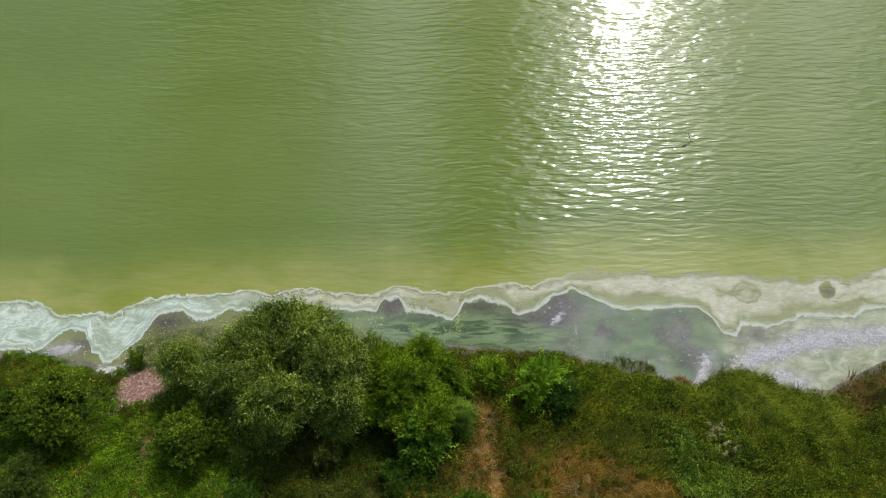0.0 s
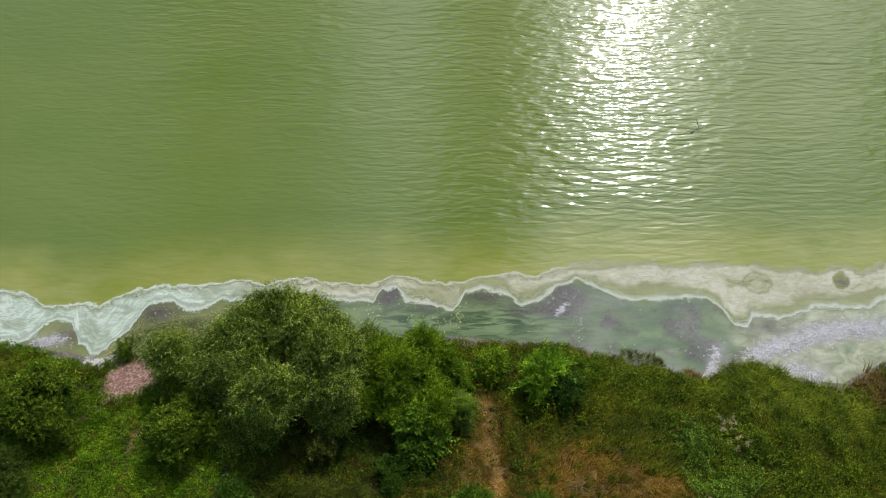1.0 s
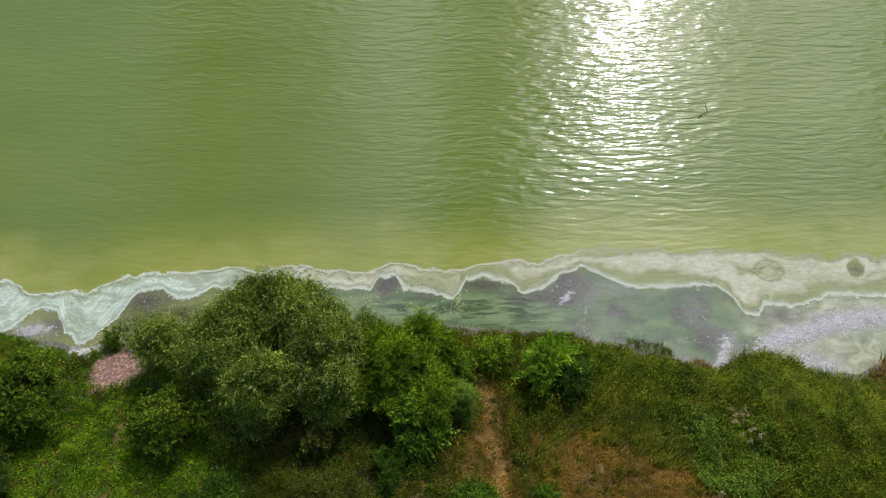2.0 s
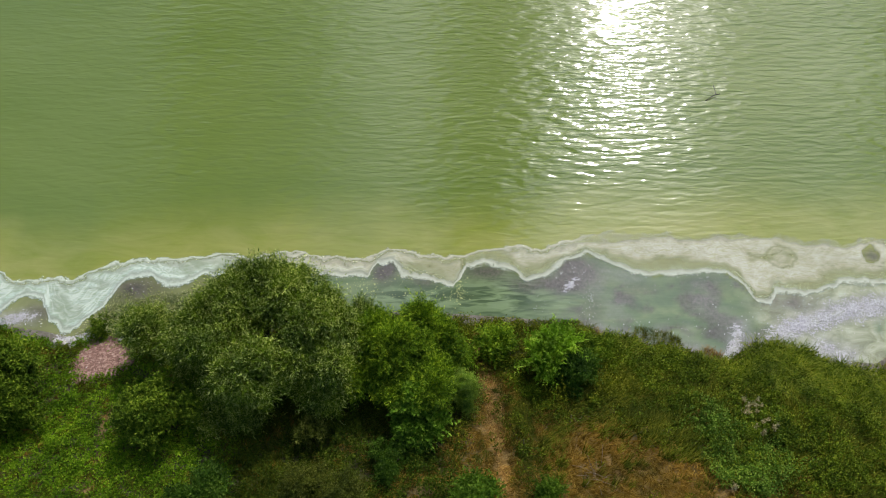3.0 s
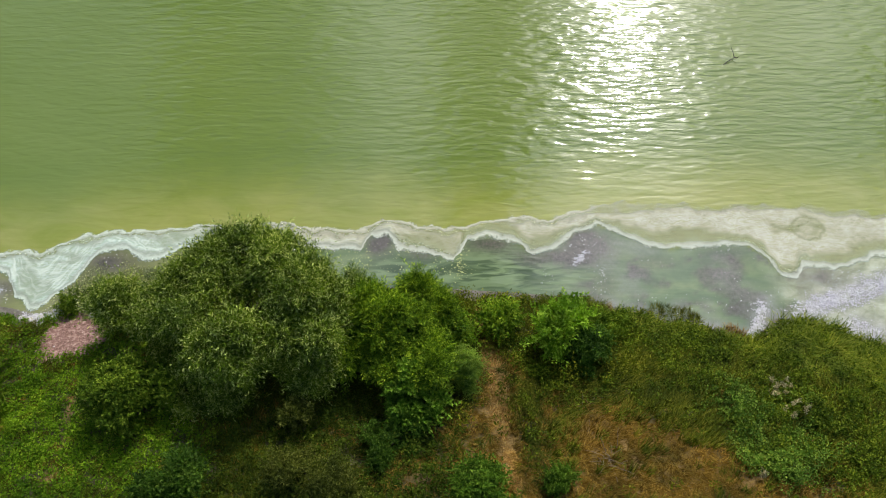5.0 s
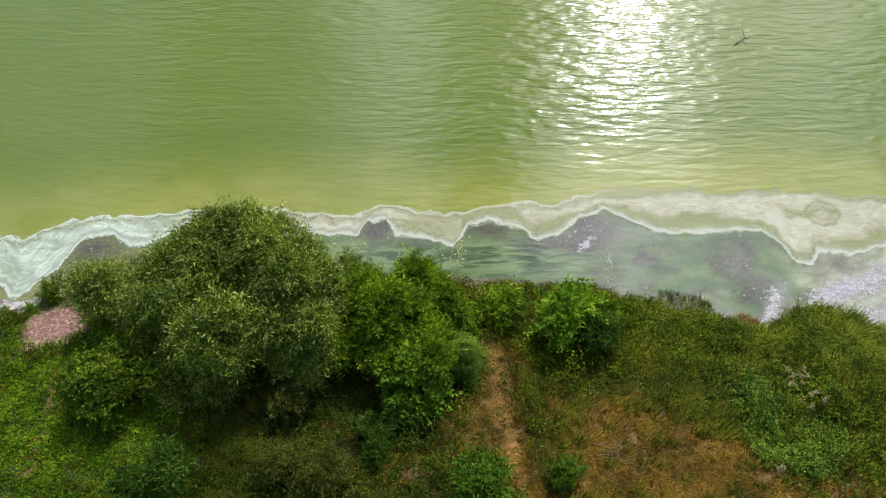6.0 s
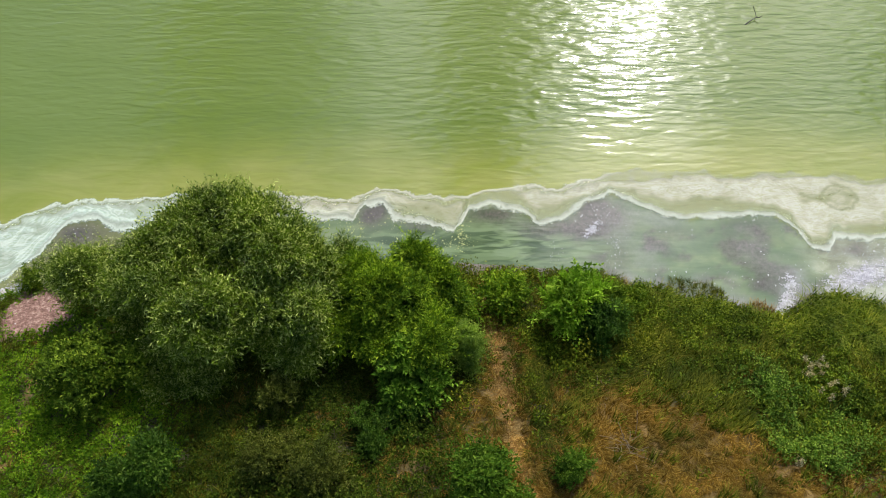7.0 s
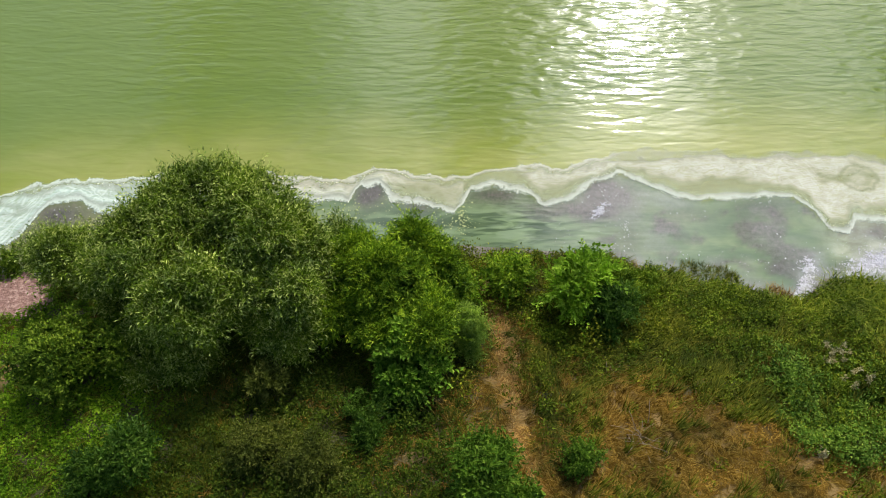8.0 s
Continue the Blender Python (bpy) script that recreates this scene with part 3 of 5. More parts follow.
def build_water():
    inner, out = spread((-18, 18), 0.09, 1500.0)
    xs = np.concatenate([inner[0] - out[::-1], inner, inner[-1] + out])
    near = np.arange(4.8, 21.6, 0.09)
    ys = np.concatenate([near, near[-1] + out])
    x, y, faces = sheet(xs, ys)
    z = np.zeros_like(x)
    wx = x + 0.16 * (fbm(x * 2.2, y * 2.2, 51) - 0.5)
    wy = y + 0.2 * (fbm(x * 2.2, y * 2.2, 57) - 0.5)
    inn, outn = foam_in(wx), foam_out(x)
    patch = fbm(x * 1.2, y * 1.2, 61)
    shallow = step(0.05, -0.08, wy - inn)
    edge = step(2.3, 0.0, y - outn - 0.7 * (fbm(x * 0.5, y * 1.5, 63) - 0.5))
    # middle shallows, where the painted ripple streaks replace the plain colour
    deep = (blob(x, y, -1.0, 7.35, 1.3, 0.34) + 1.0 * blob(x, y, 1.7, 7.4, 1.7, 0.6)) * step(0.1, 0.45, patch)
    murk = 0.9 * blob(wx, wy, -8.25, 7.62, 0.75, 0.36) + 1.3 * blob(wx, wy, -1.55, 8.12, 0.32, 0.34) + 0.85 * blob(wx, wy, 1.2, 8.1, 0.7, 0.2) + 1.1 * blob(wx, wy, 3.65, 8.1, 0.6, 0.5)
    murk = murk + 0.75 * blob(wx, wy, -0.55, 7.86, 0.4, 0.16) + 0.8 * blob(wx, wy, 9.2, 7.2, 0.7, 0.25) + 0.7 * blob(wx, wy, -10.6, 6.95, 0.35, 0.3) + 0.9 * blob(wx, wy, 11.7, 8.6, 0.24, 0.24)
    murk = murk + 0.5 * blob(wx, wy, 5.2, 7.6, 0.5, 0.18) + 0.6 * blob(wx, wy, 7.0, 7.75, 0.6, 0.25) + 0.6 * blob(wx, wy, 3.95, 6.95, 0.25, 0.4)
    murk = murk + 0.8 * blob(wx, wy, 2.7, 7.75, 1.0, 0.22) + 0.55 * blob(wx, wy, -9.0, 6.6, 0.5, 0.4)
    murk = murk + 0.75 * step(0.47, 0.66, fbm(x * 1.7 + 3, y * 3.0, 65)) * step(2.5, 4.0, x) * step(9.2, 8.0, x) * shallow
    murk = np.clip(murk * (0.55 + 0.9 * fbm(x * 3, y * 3, 67)), 0, 1)
    film = step(7.6, 9.0, x + 0.8 * (patch - 0.5)) * step(0.25, 0.6, fbm(x * 1.4, y * 2.0, 75) + 0.15) * 0.9
    lilac = step(0.42, 0.72, fbm(x * 1.3 + 4, y * 2.0, 71)) * step(3.0, 4.3, x) * 0.32 + step(0.6, 0.15, y - shore(x)) * 0.75 * step(3.3, 4.3, x)
    lilac = np.clip(lilac, 0, 0.85) * (1 - 0.8 * step(7.9, 9.0, x)) * shallow * (1 - np.clip(deep, 0, 1))
    veil = 0.9 * along(wx, wy, [(8.9, 6.4), (9.6, 6.7), (10.4, 6.95), (11.2, 7.05), (13.2, 7.2), (15, 7.4)], 0.25) + 0.8 * along(wx, wy, [(9.75, 5.9), (10.3, 5.75)], 0.34)
    veil = veil + 0.7 * along(wx, wy, [(7.7, 6.5), (7.55, 6.1), (7.35, 5.7)], 0.2) + 0.6 * along(wx, wy, [(3.3, 7.62), (3.5, 7.78)], 0.13) + 0.6 * along(wx, wy, [(-11.5, 6.7), (-10.8, 6.85)], 0.2)
    veil = np.clip(veil * (0.5 + 0.9 * fbm(x * 3.5, y * 5, 77)), 0, 0.9) * shallow
    open_water = 1 - shallow
    calm = step(-12, -3, x + 0.2 * y) * 0.55 + 0.45
    ripple = (0.45 + 0.55 * step(0.2, 3.0, y - outn)) * open_water * calm * (0.7 + 0.6 * fbm(x * 0.25, y * 0.4, 73)) + (0.14 + 0.4 * blob(x, y, 1.6, 7.4, 1.7, 0.6)) * shallow
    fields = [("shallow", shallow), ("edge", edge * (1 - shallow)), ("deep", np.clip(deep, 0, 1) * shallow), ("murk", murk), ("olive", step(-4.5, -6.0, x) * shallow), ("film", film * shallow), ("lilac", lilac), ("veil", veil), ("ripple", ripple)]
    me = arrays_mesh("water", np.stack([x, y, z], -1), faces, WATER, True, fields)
    tagged(new("water", me), "green algae-clouded lake water with small wind ripples", "water", kind="structure")


def build_foam():
    x, y, faces = sheet(np.arange(-17, 17, 0.035), np.arange(6.1, 10.2, 0.03))
    wx = x + 0.34 * (fbm(x * 1.9, y * 1.9, 81) - 0.5) + 0.12 * (fbm(x * 6, y * 6, 83) - 0.5)
    wy = y + 0.30 * (fbm(x * 1.9, y * 1.9, 87) - 0.5) + 0.10 * (fbm(x * 6, y * 6, 89) - 0.5)
    u = wy - foam_in(wx) + 0.10
    v = foam_out(wx) - wy + 0.10 + 0.3 * (fbm(x * 1.6, y * 3.0, 91) - 0.5) + 0.16 * (fbm(x * 5, y * 7, 92) - 0.5)
    hole = np.maximum(blob(wx, wy, 11.7, 8.62, 0.30, 0.30), 0.6 * blob(wx, wy, 9.45, 8.6, 0.45, 0.2))
    clear = fbm(x * 0.9, y * 2.2, 93)
    band = step(0.30, 0.62, u + 0.5 * (clear - 0.5)) * step(0.22, 0.40, fbm(x * 0.7, y * 2.0, 94))      # clear olive strips behind the rim on the wide part
    full = np.where(x > 0.5, band, 0.55 + 0.45 * step(0.35, 0.55, clear)) * step(0.08, 0.2, v) * (0.55 + 0.7 * fbm(x * 0.8, y * 1.6, 95))
    full = full * (1 - 0.75 * np.clip(blob(wx, wy, -0.72, 8.2, 0.5, 0.13) + blob(wx, wy, -0.25, 8.02, 0.3, 0.1), 0, 1))
    full = full * (1 - step(0.35, 0.6, hole)) * np.where(x < -5.0, 1.2, 1.0)
    whorl = np.hypot((x - 9.21) / 1.3, y - 8.55) + 0.22 * (fbm(x * 3, y * 4, 98) - 0.5) + 0.08 * (fbm(x * 11, y * 13, 99) - 0.5)
    full = full * (1 - 0.7 * np.exp(-((whorl - 0.32) / 0.035) ** 2) - 0.45 * np.exp(-((whorl - 0.2) / 0.05) ** 2))
    u = np.where(hole > 0.6, 0.0, u)
    cool = step(-3, -8, x) * 0.85 + 0.45 * step(0.45, 0.1, u)
    hem = np.clip(step(4.5, 2.5, x) + 0.6 * step(0.32, 0.48, fbm(x * 0.9, y * 0.5, 96)), 0, 1)
    mask = (u > 0) & (v > 0) & (y > shore(x) + 0.1)
    z = 0.006 + 0.006 * fbm(x * 6, y * 6, 97) + 0.010 * np.exp(-((np.clip(u, 0, 9) - 0.24) / 0.09) ** 2)
    fields = [("from_rim", np.clip(u, 0, 9)), ("from_lake", np.clip(v, 0, 9)), ("full", np.clip(full, 0, 1)), ("cool", np.clip(cool, 0, 1)), ("along", x), ("hem", hem)]
    verts, faces, fields = kept(np.stack([x, y, z], -1), faces, mask, fields)
    me = arrays_mesh("foam_band", verts, faces, FOAM, True, fields)
    tagged(new("foam_band", me), "marbled pale green algae foam drifted along the lake shore", "foam", kind="stuff")


def build_scum(name, label, box, field, seed, size=0.011, thick=0.014):
    """A raft of broken flakes: field gives how densely it lies, 0 to 1."""
    x, y, faces = sheet(np.arange(box[0], box[1], size), np.arange(box[2], box[3], size))
    n = 0.40 * fbm(x * 5, y * 9, seed) + 0.60 * fbm(x * 60, y * 80, seed + 5)
    cover = field(x, y) * 0.92 + (n - 0.5) * 2.6 - 0.52
    z = np.maximum(height(x, y), 0.0) + 0.006 + thick * np.clip(cover, 0, 0.6) * (0.5 + fbm(x * 20, y * 20, seed + 9))
    verts, faces, _ = kept(np.stack([x, y, z], -1), faces, cover > 0, [])
    me = arrays_mesh(name, verts, faces, SCUM, True)
    tagged(new(name, me), label, "scum", kind="stuff")


build_ground()
build_water()
build_foam()
build_scum("scum_raft", "broken lilac-white dried scum raft floating beside the foam", (7.0, 17.0, 5.3, 7.9),
           lambda x, y: np.maximum(0.95 * along(x, y, [(8.6, 6.3), (9.5, 6.6), (10.4, 6.95), (11.2, 7.05), (13.2, 7.2), (15, 7.4)], 0.42), 0.75 * along(x, y, [(10.0, 6.9), (11.0, 7.3), (12.6, 7.1)], 0.3)), 101)
build_scum("scum_raft", "lilac-white dried scum pushed against the reeds", (6.8, 8.4, 5.3, 6.9), lambda x, y: 1.0 * along(x, y, [(7.65, 6.45), (7.55, 6.1), (7.35, 5.7)], 0.24), 111)
build_scum("scum_raft", "pale dried scum lying in a bay of the reeds", (9.0, 11.2, 5.3, 6.6), lambda x, y: 1.0 * along(x, y, [(9.7, 5.9), (10.3, 5.72)], 0.33), 121)
build_scum("scum_raft", "small broken lilac scum raft under the foam rim", (3.0, 4.4, 7.3, 8.4), lambda x, y: 0.8 * along(x, y, [(3.3, 7.6), (3.55, 7.8)], 0.16), 131)
build_scum("scum_raft", "broken lilac-white scum washed up beside grass", (-12.0, -10.3, 6.3, 7.3), lambda x, y: 0.9 * along(x, y, [(-11.5, 6.7), (-10.8, 6.85)], 0.22), 141)
build_scum("scum_raft", "lilac-white scum at the edge of the gravel landing", (-10.2, -8.3, 5.7, 6.8), lambda x, y: 1.15 * along(x, y, [(-9.9, 6.15), (-9.3, 6.2), (-8.75, 6.3)], 0.2), 151)


# ---- trees and shrubs ----
def sub_lobes(lobes, count, share):
    """Each crown lobe breaks into smaller puffs over its upper face."""
    out = []
    for cx, cy, cz, rx, ry, rz in lobes:
        k = max(5, int(count * (rx * ry + ry * rz + rx * rz)))
        way = unit(rng.normal(0, 1, (k * 3, 3)))
        way = way[way[:, 2] > -0.45][:k]
        for w in way:
            s = share * rng.uniform(0.55, 1.45)
            q = np.array([cx, cy, cz]) + w * np.array([rx, ry, rz]) * rng.uniform(0.55, 0.98)
            r = s * (rx + ry + rz) / 3
            out.append((*q, r * rng.uniform(0.9, 1.25), r * rng.uniform(0.9, 1.25), r * rng.uniform(0.75, 1.0)))
    return np.array(out)


def crown_shapes(puffs, lobes, sprays, twigs, leaves, long, wide, reach, droop, inner=0.3, spread_way=0.55, loose=0.06, rows=0.0):
    """Leaves on twigs that stand out of the puffs, and a thinner fill inside."""
    puffs, lobes = np.asarray(puffs), np.asarray(lobes)
    area = puffs[:, 3] * puffs[:, 4]
    pick = rng.choice(len(puffs), int(sprays * 2.6), p=area / area.sum())
    way = unit(rng.normal(0, 1, (len(pick), 3)) + np.array([0, 0, 0.95]))
    p = puffs[pick, :3] + way * puffs[pick, 3:] * rng.uniform(0.70, 1.0, (len(pick), 1)) + rng.normal(0, loose, (len(pick), 3))
    hub = lobes[np.argmin((((p[:, None] - lobes[None, :, :3]) / lobes[None, :, 3:]) ** 2).sum(-1), 1), :3]
    outward = (way * unit(p - hub)).sum(1) > 0.05
    # uneven growth: some shoots stand out, others stay back
    p = hub + (p - hub) * (0.88 + 0.24 * vnoise(p[:, 0] * 3.0 + p[:, 2] * 1.8, p[:, 1] * 3.0 - p[:, 2] * 2.2, 301))[:, None]
    deep = (((p[:, None] - lobes[None, :, :3]) / (lobes[None, :, 3:] * 0.78)) ** 2).sum(-1).min(1) < 1
    keep = (~deep & outward) | (rng.random(len(p)) < 0.06)
    p, way = p[keep][:sprays], way[keep][:sprays]
    n = len(p)
    base = np.repeat(p, twigs * leaves, 0)
    out = np.repeat(way, twigs * leaves, 0)
    twig = unit(np.repeat(way * 0.75 + np.array([0, 0, 0.4]), twigs, 0) + rng.normal(0, spread_way, (n * twigs, 3)))
    size = np.repeat(reach * (rng.uniform(0.55, 1.2, n * twigs) + 0.8 * (rng.random(n * twigs) < 0.12)), leaves)
    twig = np.repeat(twig, leaves, 0)
    s = np.tile(np.linspace(0.12, 1.0, leaves), n * twigs)
    pos = base + twig * (s * size)[:, None]
    pos[:, 2] -= droop * (s * size) ** 2 / reach
    lw = unit(twig * 0.65 + rng.normal(0, 0.75, pos.shape) - np.array([0, 0, droop * 0.5]))
    lf = unit(np.array([0, 0, 0.25]) + out * 1.0 + rng.normal(0, 0.32, pos.shape))
    if rows:
        side = unit(np.cross(twig, out + np.array([0, 0, 0.6])))
        hand = np.where(np.arange(len(pos)) % 2 == 0, 1.0, -1.0)[:, None]
        lw = unit(lw * (1 - rows) + rows * (twig * 0.7 + side * hand * 0.75))
        lf = unit(lf * (1 - rows) + rows * np.cross(side, twig))
        lf = np.where(lf[:, 2:3] < 0, -lf, lf)
    scale = rng.uniform(0.7, 1.25, len(pos))
    a = leaf_shapes(pos, lw, lf, long * scale, wide * scale)
    m = int(len(pos) * inner)
    pick = rng.integers(0, len(puffs), m)
    q = puffs[pick, :3] + unit(rng.normal(0, 1, (m, 3))) * puffs[pick, 3:] * rng.uniform(0.1, 0.75, (m, 1))
    b = leaf_shapes(q, unit(rng.normal(0, 1, (m, 3))), unit(rng.normal(0, 0.6, (m, 3)) + np.array([0, 0, 0.6])), np.full(m, long * 1.15), np.full(m, wide * 1.5))
    # old leaves deep in the lobes
    m = int(len(pos) * 0.10)
    pick = rng.integers(0, len(lobes), m)
    q = lobes[pick, :3] + unit(rng.normal(0, 1, (m, 3))) * lobes[pick, 3:] * rng.uniform(0.2, 0.72, (m, 1))
    c = leaf_shapes(q, unit(rng.normal(0, 1, (m, 3))), unit(rng.normal(0, 0.6, (m, 3)) + np.array([0, 0, 0.6])), np.full(m, long * 1.6), np.full(m, wide * 2.2))
    return joined([a, b, c])


def shrub(name, label, category, base, lobes, leaf, sprays, twigs, leaves, long, wide, reach=0.25, droop=0.3, share=0.42, count=6.0, inner=0.3, stem=0.035, stems=1, group="", spread_way=0.55, loose=0.06, rows=0.0):
    """A woody plant: stems from the ground, limbs into each lobe, and a crown. Lobes are given about its base."""
    global rng
    rng = np.random.default_rng(int(abs(base[0] * 1000 + base[1] * 77)))      # each plant grows by its own seed
    bx, by = base
    foot = np.array([bx, by, float(height(np.array([bx]), np.array([by]))[0]) - 0.05])
    root = thing(name, foot, label, category, group)
    lobes = np.array(lobes, dtype=float)
    puffs = sub_lobes(lobes, count, share)
    v, f = crown_shapes(puffs, lobes, sprays, twigs, leaves, long, wide, reach, droop, inner, spread_way, loose, rows)
    part("crown", arrays_mesh("crown", v, f, leaf), root)
    for k in range(stems):
        a = np.array([0.07 * math.cos(2.4 * k), 0.07 * math.sin(2.4 * k), 0.0]) * (stems > 1)
        top = lobes[k % len(lobes), :3] * np.array([0.6, 0.6, 0.75])
        line_pts = bent(a, top, 0.05)
        part("trunk", arrays_mesh("trunk", *tube(line_pts, np.linspace(stem, stem * 0.55, 7)), BARK, True), root)
    for k, lobe in enumerate(lobes):
        fork = lobes[k % stems if stems < len(lobes) else k, :3] * np.array([0.45, 0.45, 0.55])
        pieces = [tube(bent(fork, lobe[:3], 0.08), np.linspace(stem * 0.6, stem * 0.25, 7), 6)]
        near = puffs[np.argsort(np.linalg.norm(puffs[:, :3] - lobe[:3], axis=1))[:6]]
        for q in near:
            pieces.append(tube(bent(lobe[:3] * 0.85 + fork * 0.15, q[:3], 0.04, 5), np.linspace(stem * 0.28, stem * 0.08, 5), 5))
        part("limb", arrays_mesh("limb", *joined(pieces), BARK, True), root)
    return root


def about(base, ground, lobes):
    """Lobes given in the place's metres, told about the plant's base."""
    return [(x - base[0], y - base[1], z - ground, rx, ry, rz) for x, y, z, rx, ry, rz in lobes]


def foot_of(x, y):
    return float(height(np.array([x]), np.array([y]))[0]) - 0.05


B = (-4.3, 5.0)
shrub("willow_tree", "broad grey-green willow with narrow silvery leaves on the bank", "tree", B,
      about(B, foot_of(*B), [(-4.0, 6.42, 2.3, 1.15, 0.6, 0.85), (-4.8, 6.1, 2.1, 0.8, 0.6, 0.7), (-3.4, 6.4, 2.35, 0.9, 0.56, 0.78), (-2.95, 5.65, 2.3, 0.74, 0.5, 0.72), (-3.95, 4.85, 2.5, 0.92, 0.5, 0.72), (-6.55, 5.6, 1.3, 0.85, 0.5, 0.55),
                             (-5.6, 5.4, 1.8, 0.6, 0.42, 0.6), (-2.45, 6.1, 1.7, 0.68, 0.6, 0.7), (-2.8, 4.85, 1.85, 0.65, 0.55, 0.7), (-5.1, 4.2, 1.3, 0.65, 0.42, 0.5), (-7.15, 5.95, 0.95, 0.5, 0.4, 0.4), (-5.0, 5.3, 2.15, 0.52, 0.4, 0.6), (-4.6, 3.95, 1.1, 0.55, 0.36, 0.4)]),
      LEAF_WILLOW, 4700, 6, 8, 0.080, 0.022, reach=0.31, droop=0.1, share=0.33, count=5.0, inner=0.10, stem=0.14, stems=3, loose=0.08, rows=0.4)

B = (-0.8, 4.8)
shrub("leafy_tree", "low fresh-green broadleaf tree standing beside the path", "tree", B,
      about(B, foot_of(*B), [(-0.58, 6.0, 1.35, 0.5, 0.34, 0.7), (-0.12, 5.6, 1.2, 0.46, 0.4, 0.58), (-1.46, 5.65, 1.45, 0.62, 0.4, 0.65), (-0.82, 5.15, 1.75, 0.62, 0.44, 0.6), (-0.6, 4.55, 1.7, 0.56, 0.46, 0.58), (-1.4, 4.55, 1.45, 0.6, 0.5, 0.55)]),
      LEAF_TREE, 1600, 5, 10, 0.082, 0.028, reach=0.30, droop=0.2, share=0.36, count=5.5, inner=0.10, stem=0.08, stems=2, loose=0.05, rows=0.7, spread_way=0.42)
B = (-0.6, 3.7)
shrub("shrub", "blue-green broad-leaved shrub in front of the fresh-green tree", "shrub", B, about(B, foot_of(*B), [(-0.5, 3.78, 1.62, 0.42, 0.36, 0.42), (-0.72, 4.14, 1.65, 0.34, 0.3, 0.3)]),
      LEAF_FRONT, 230, 5, 8, 0.10, 0.052, reach=0.22, droop=0.2, share=0.40, stem=0.03, rows=0.5)

B = (-6.3, 4.0)
shrub("shrub", "dark green rounded shrub growing under the willow", "shrub", B, [(-0.1, -0.1, 0.75, 0.62, 0.55, 0.6), (0.35, 0.25, 0.6, 0.5, 0.4, 0.5)], LEAF_NETTLE, 260, 5, 8, 0.075, 0.035, share=0.42, stem=0.03)
B = (-10.2, 4.5)
shrub("shrub", "dense dark green shrub with drooping leaves above the shore", "shrub", B, [(0.0, 0.1, 1.0, 0.85, 0.65, 0.75), (-0.7, 0.2, 0.8, 0.6, 0.55, 0.6), (0.35, -0.4, 0.7, 0.5, 0.45, 0.5)], LEAF_NETTLE, 520, 5, 8, 0.085, 0.036, share=0.42, stem=0.05)
B = (-10.7, 2.6)
shrub("shrub", "grey-green low shrub on the upper bank", "shrub", B, [(0.0, 0.0, 0.55, 0.7, 0.5, 0.45)], LEAF_BLUE, 200, 5, 8, 0.07, 0.028, stem=0.03)
B = (2.52, 5.4)
shrub("shrub", "bright yellow-green shrub with large lobed leaves at the waterside", "shrub", B, [(0.24, 0.27, 0.92, 0.22, 0.2, 0.36), (-0.14, 0.22, 0.86, 0.2, 0.18, 0.34), (0.15, -0.22, 0.8, 0.27, 0.22, 0.32), (-0.2, -0.12, 0.7, 0.22, 0.2, 0.28)], LEAF_FRESH, 165, 4, 9, 0.10, 0.046, reach=0.30, droop=0.1, stem=0.03, spread_way=0.3, rows=0.7)
B = (3.65, 5.75)
shrub("shrub", "dark green narrow-leaved shrub at the muddy shore", "shrub", B, [(0.1, 0.0, 0.28, 0.34, 0.26, 0.26), (-0.3, -0.05, 0.28, 0.26, 0.24, 0.24)], LEAF_NETTLE, 120, 5, 8, 0.11, 0.026, reach=0.28, droop=0.4, stem=0.02)
B = (3.12, 4.98)
shrub("shrub", "deep green small-leaved shrub beside the bright one", "shrub", B, [(0.0, 0.0, 0.45, 0.42, 0.4, 0.4)], LEAF_DARK, 150, 5, 8, 0.07, 0.03, stem=0.025)
B = (1.3, 5.75)
shrub("shrub", "reddish-tipped green shrub at the water's edge", "shrub", B, [(0.0, 0.0, 0.3, 0.42, 0.35, 0.3)], LEAF_BRIGHT, 110, 5, 7, 0.08, 0.035, stem=0.02)
B = (0.2, 5.5)
shrub("shrub", "green leafy shrub between tree and path", "shrub", B, [(0.0, 0.0, 0.35, 0.38, 0.45, 0.35)], LEAF_BRIGHT, 110, 5, 7, 0.085, 0.036, stem=0.02)
B = (0.5, 4.45)
shrub("feathery_shrub", "soft blue-green feathery shrub leaning over the path", "shrub", B, [(0.0, 0.1, 0.6, 0.21, 0.22, 0.38), (0.0, -0.05, 0.35, 0.2, 0.2, 0.3)], LEAF_FEATHER, 210, 6, 12, 0.060, 0.013, reach=0.2, droop=0.5, share=0.45, stem=0.02)
B = (0.72, 1.62)
shrub("shrub", "round deep green shrub on the upper bank", "shrub", B, [(0.0, 0.15, 0.55, 0.6, 0.5, 0.5), (0.6, -0.2, 0.4, 0.42, 0.4, 0.38)], LEAF_COOL, 360, 5, 8, 0.085, 0.036, share=0.42, stem=0.04)
B = (-1.25, 2.75)
shrub("shrub", "low dark blue-green shrub in the shade of the tree", "shrub", B, [(0.0, 0.0, 0.16, 0.45, 0.38, 0.16), (0.45, 0.3, 0.15, 0.35, 0.3, 0.15)], LEAF_DARK, 150, 5, 8, 0.055, 0.024, reach=0.16, droop=0.2, stem=0.02)
B = (2.28, 2.05)
shrub("shrub", "small round green shrub among dry grass", "shrub", B, [(0.0, 0.0, 0.30, 0.20, 0.20, 0.24)], LEAF_COOL, 100, 5, 8, 0.055, 0.022, reach=0.14, share=0.5, stem=0.02)
B = (-5.0, 2.1)
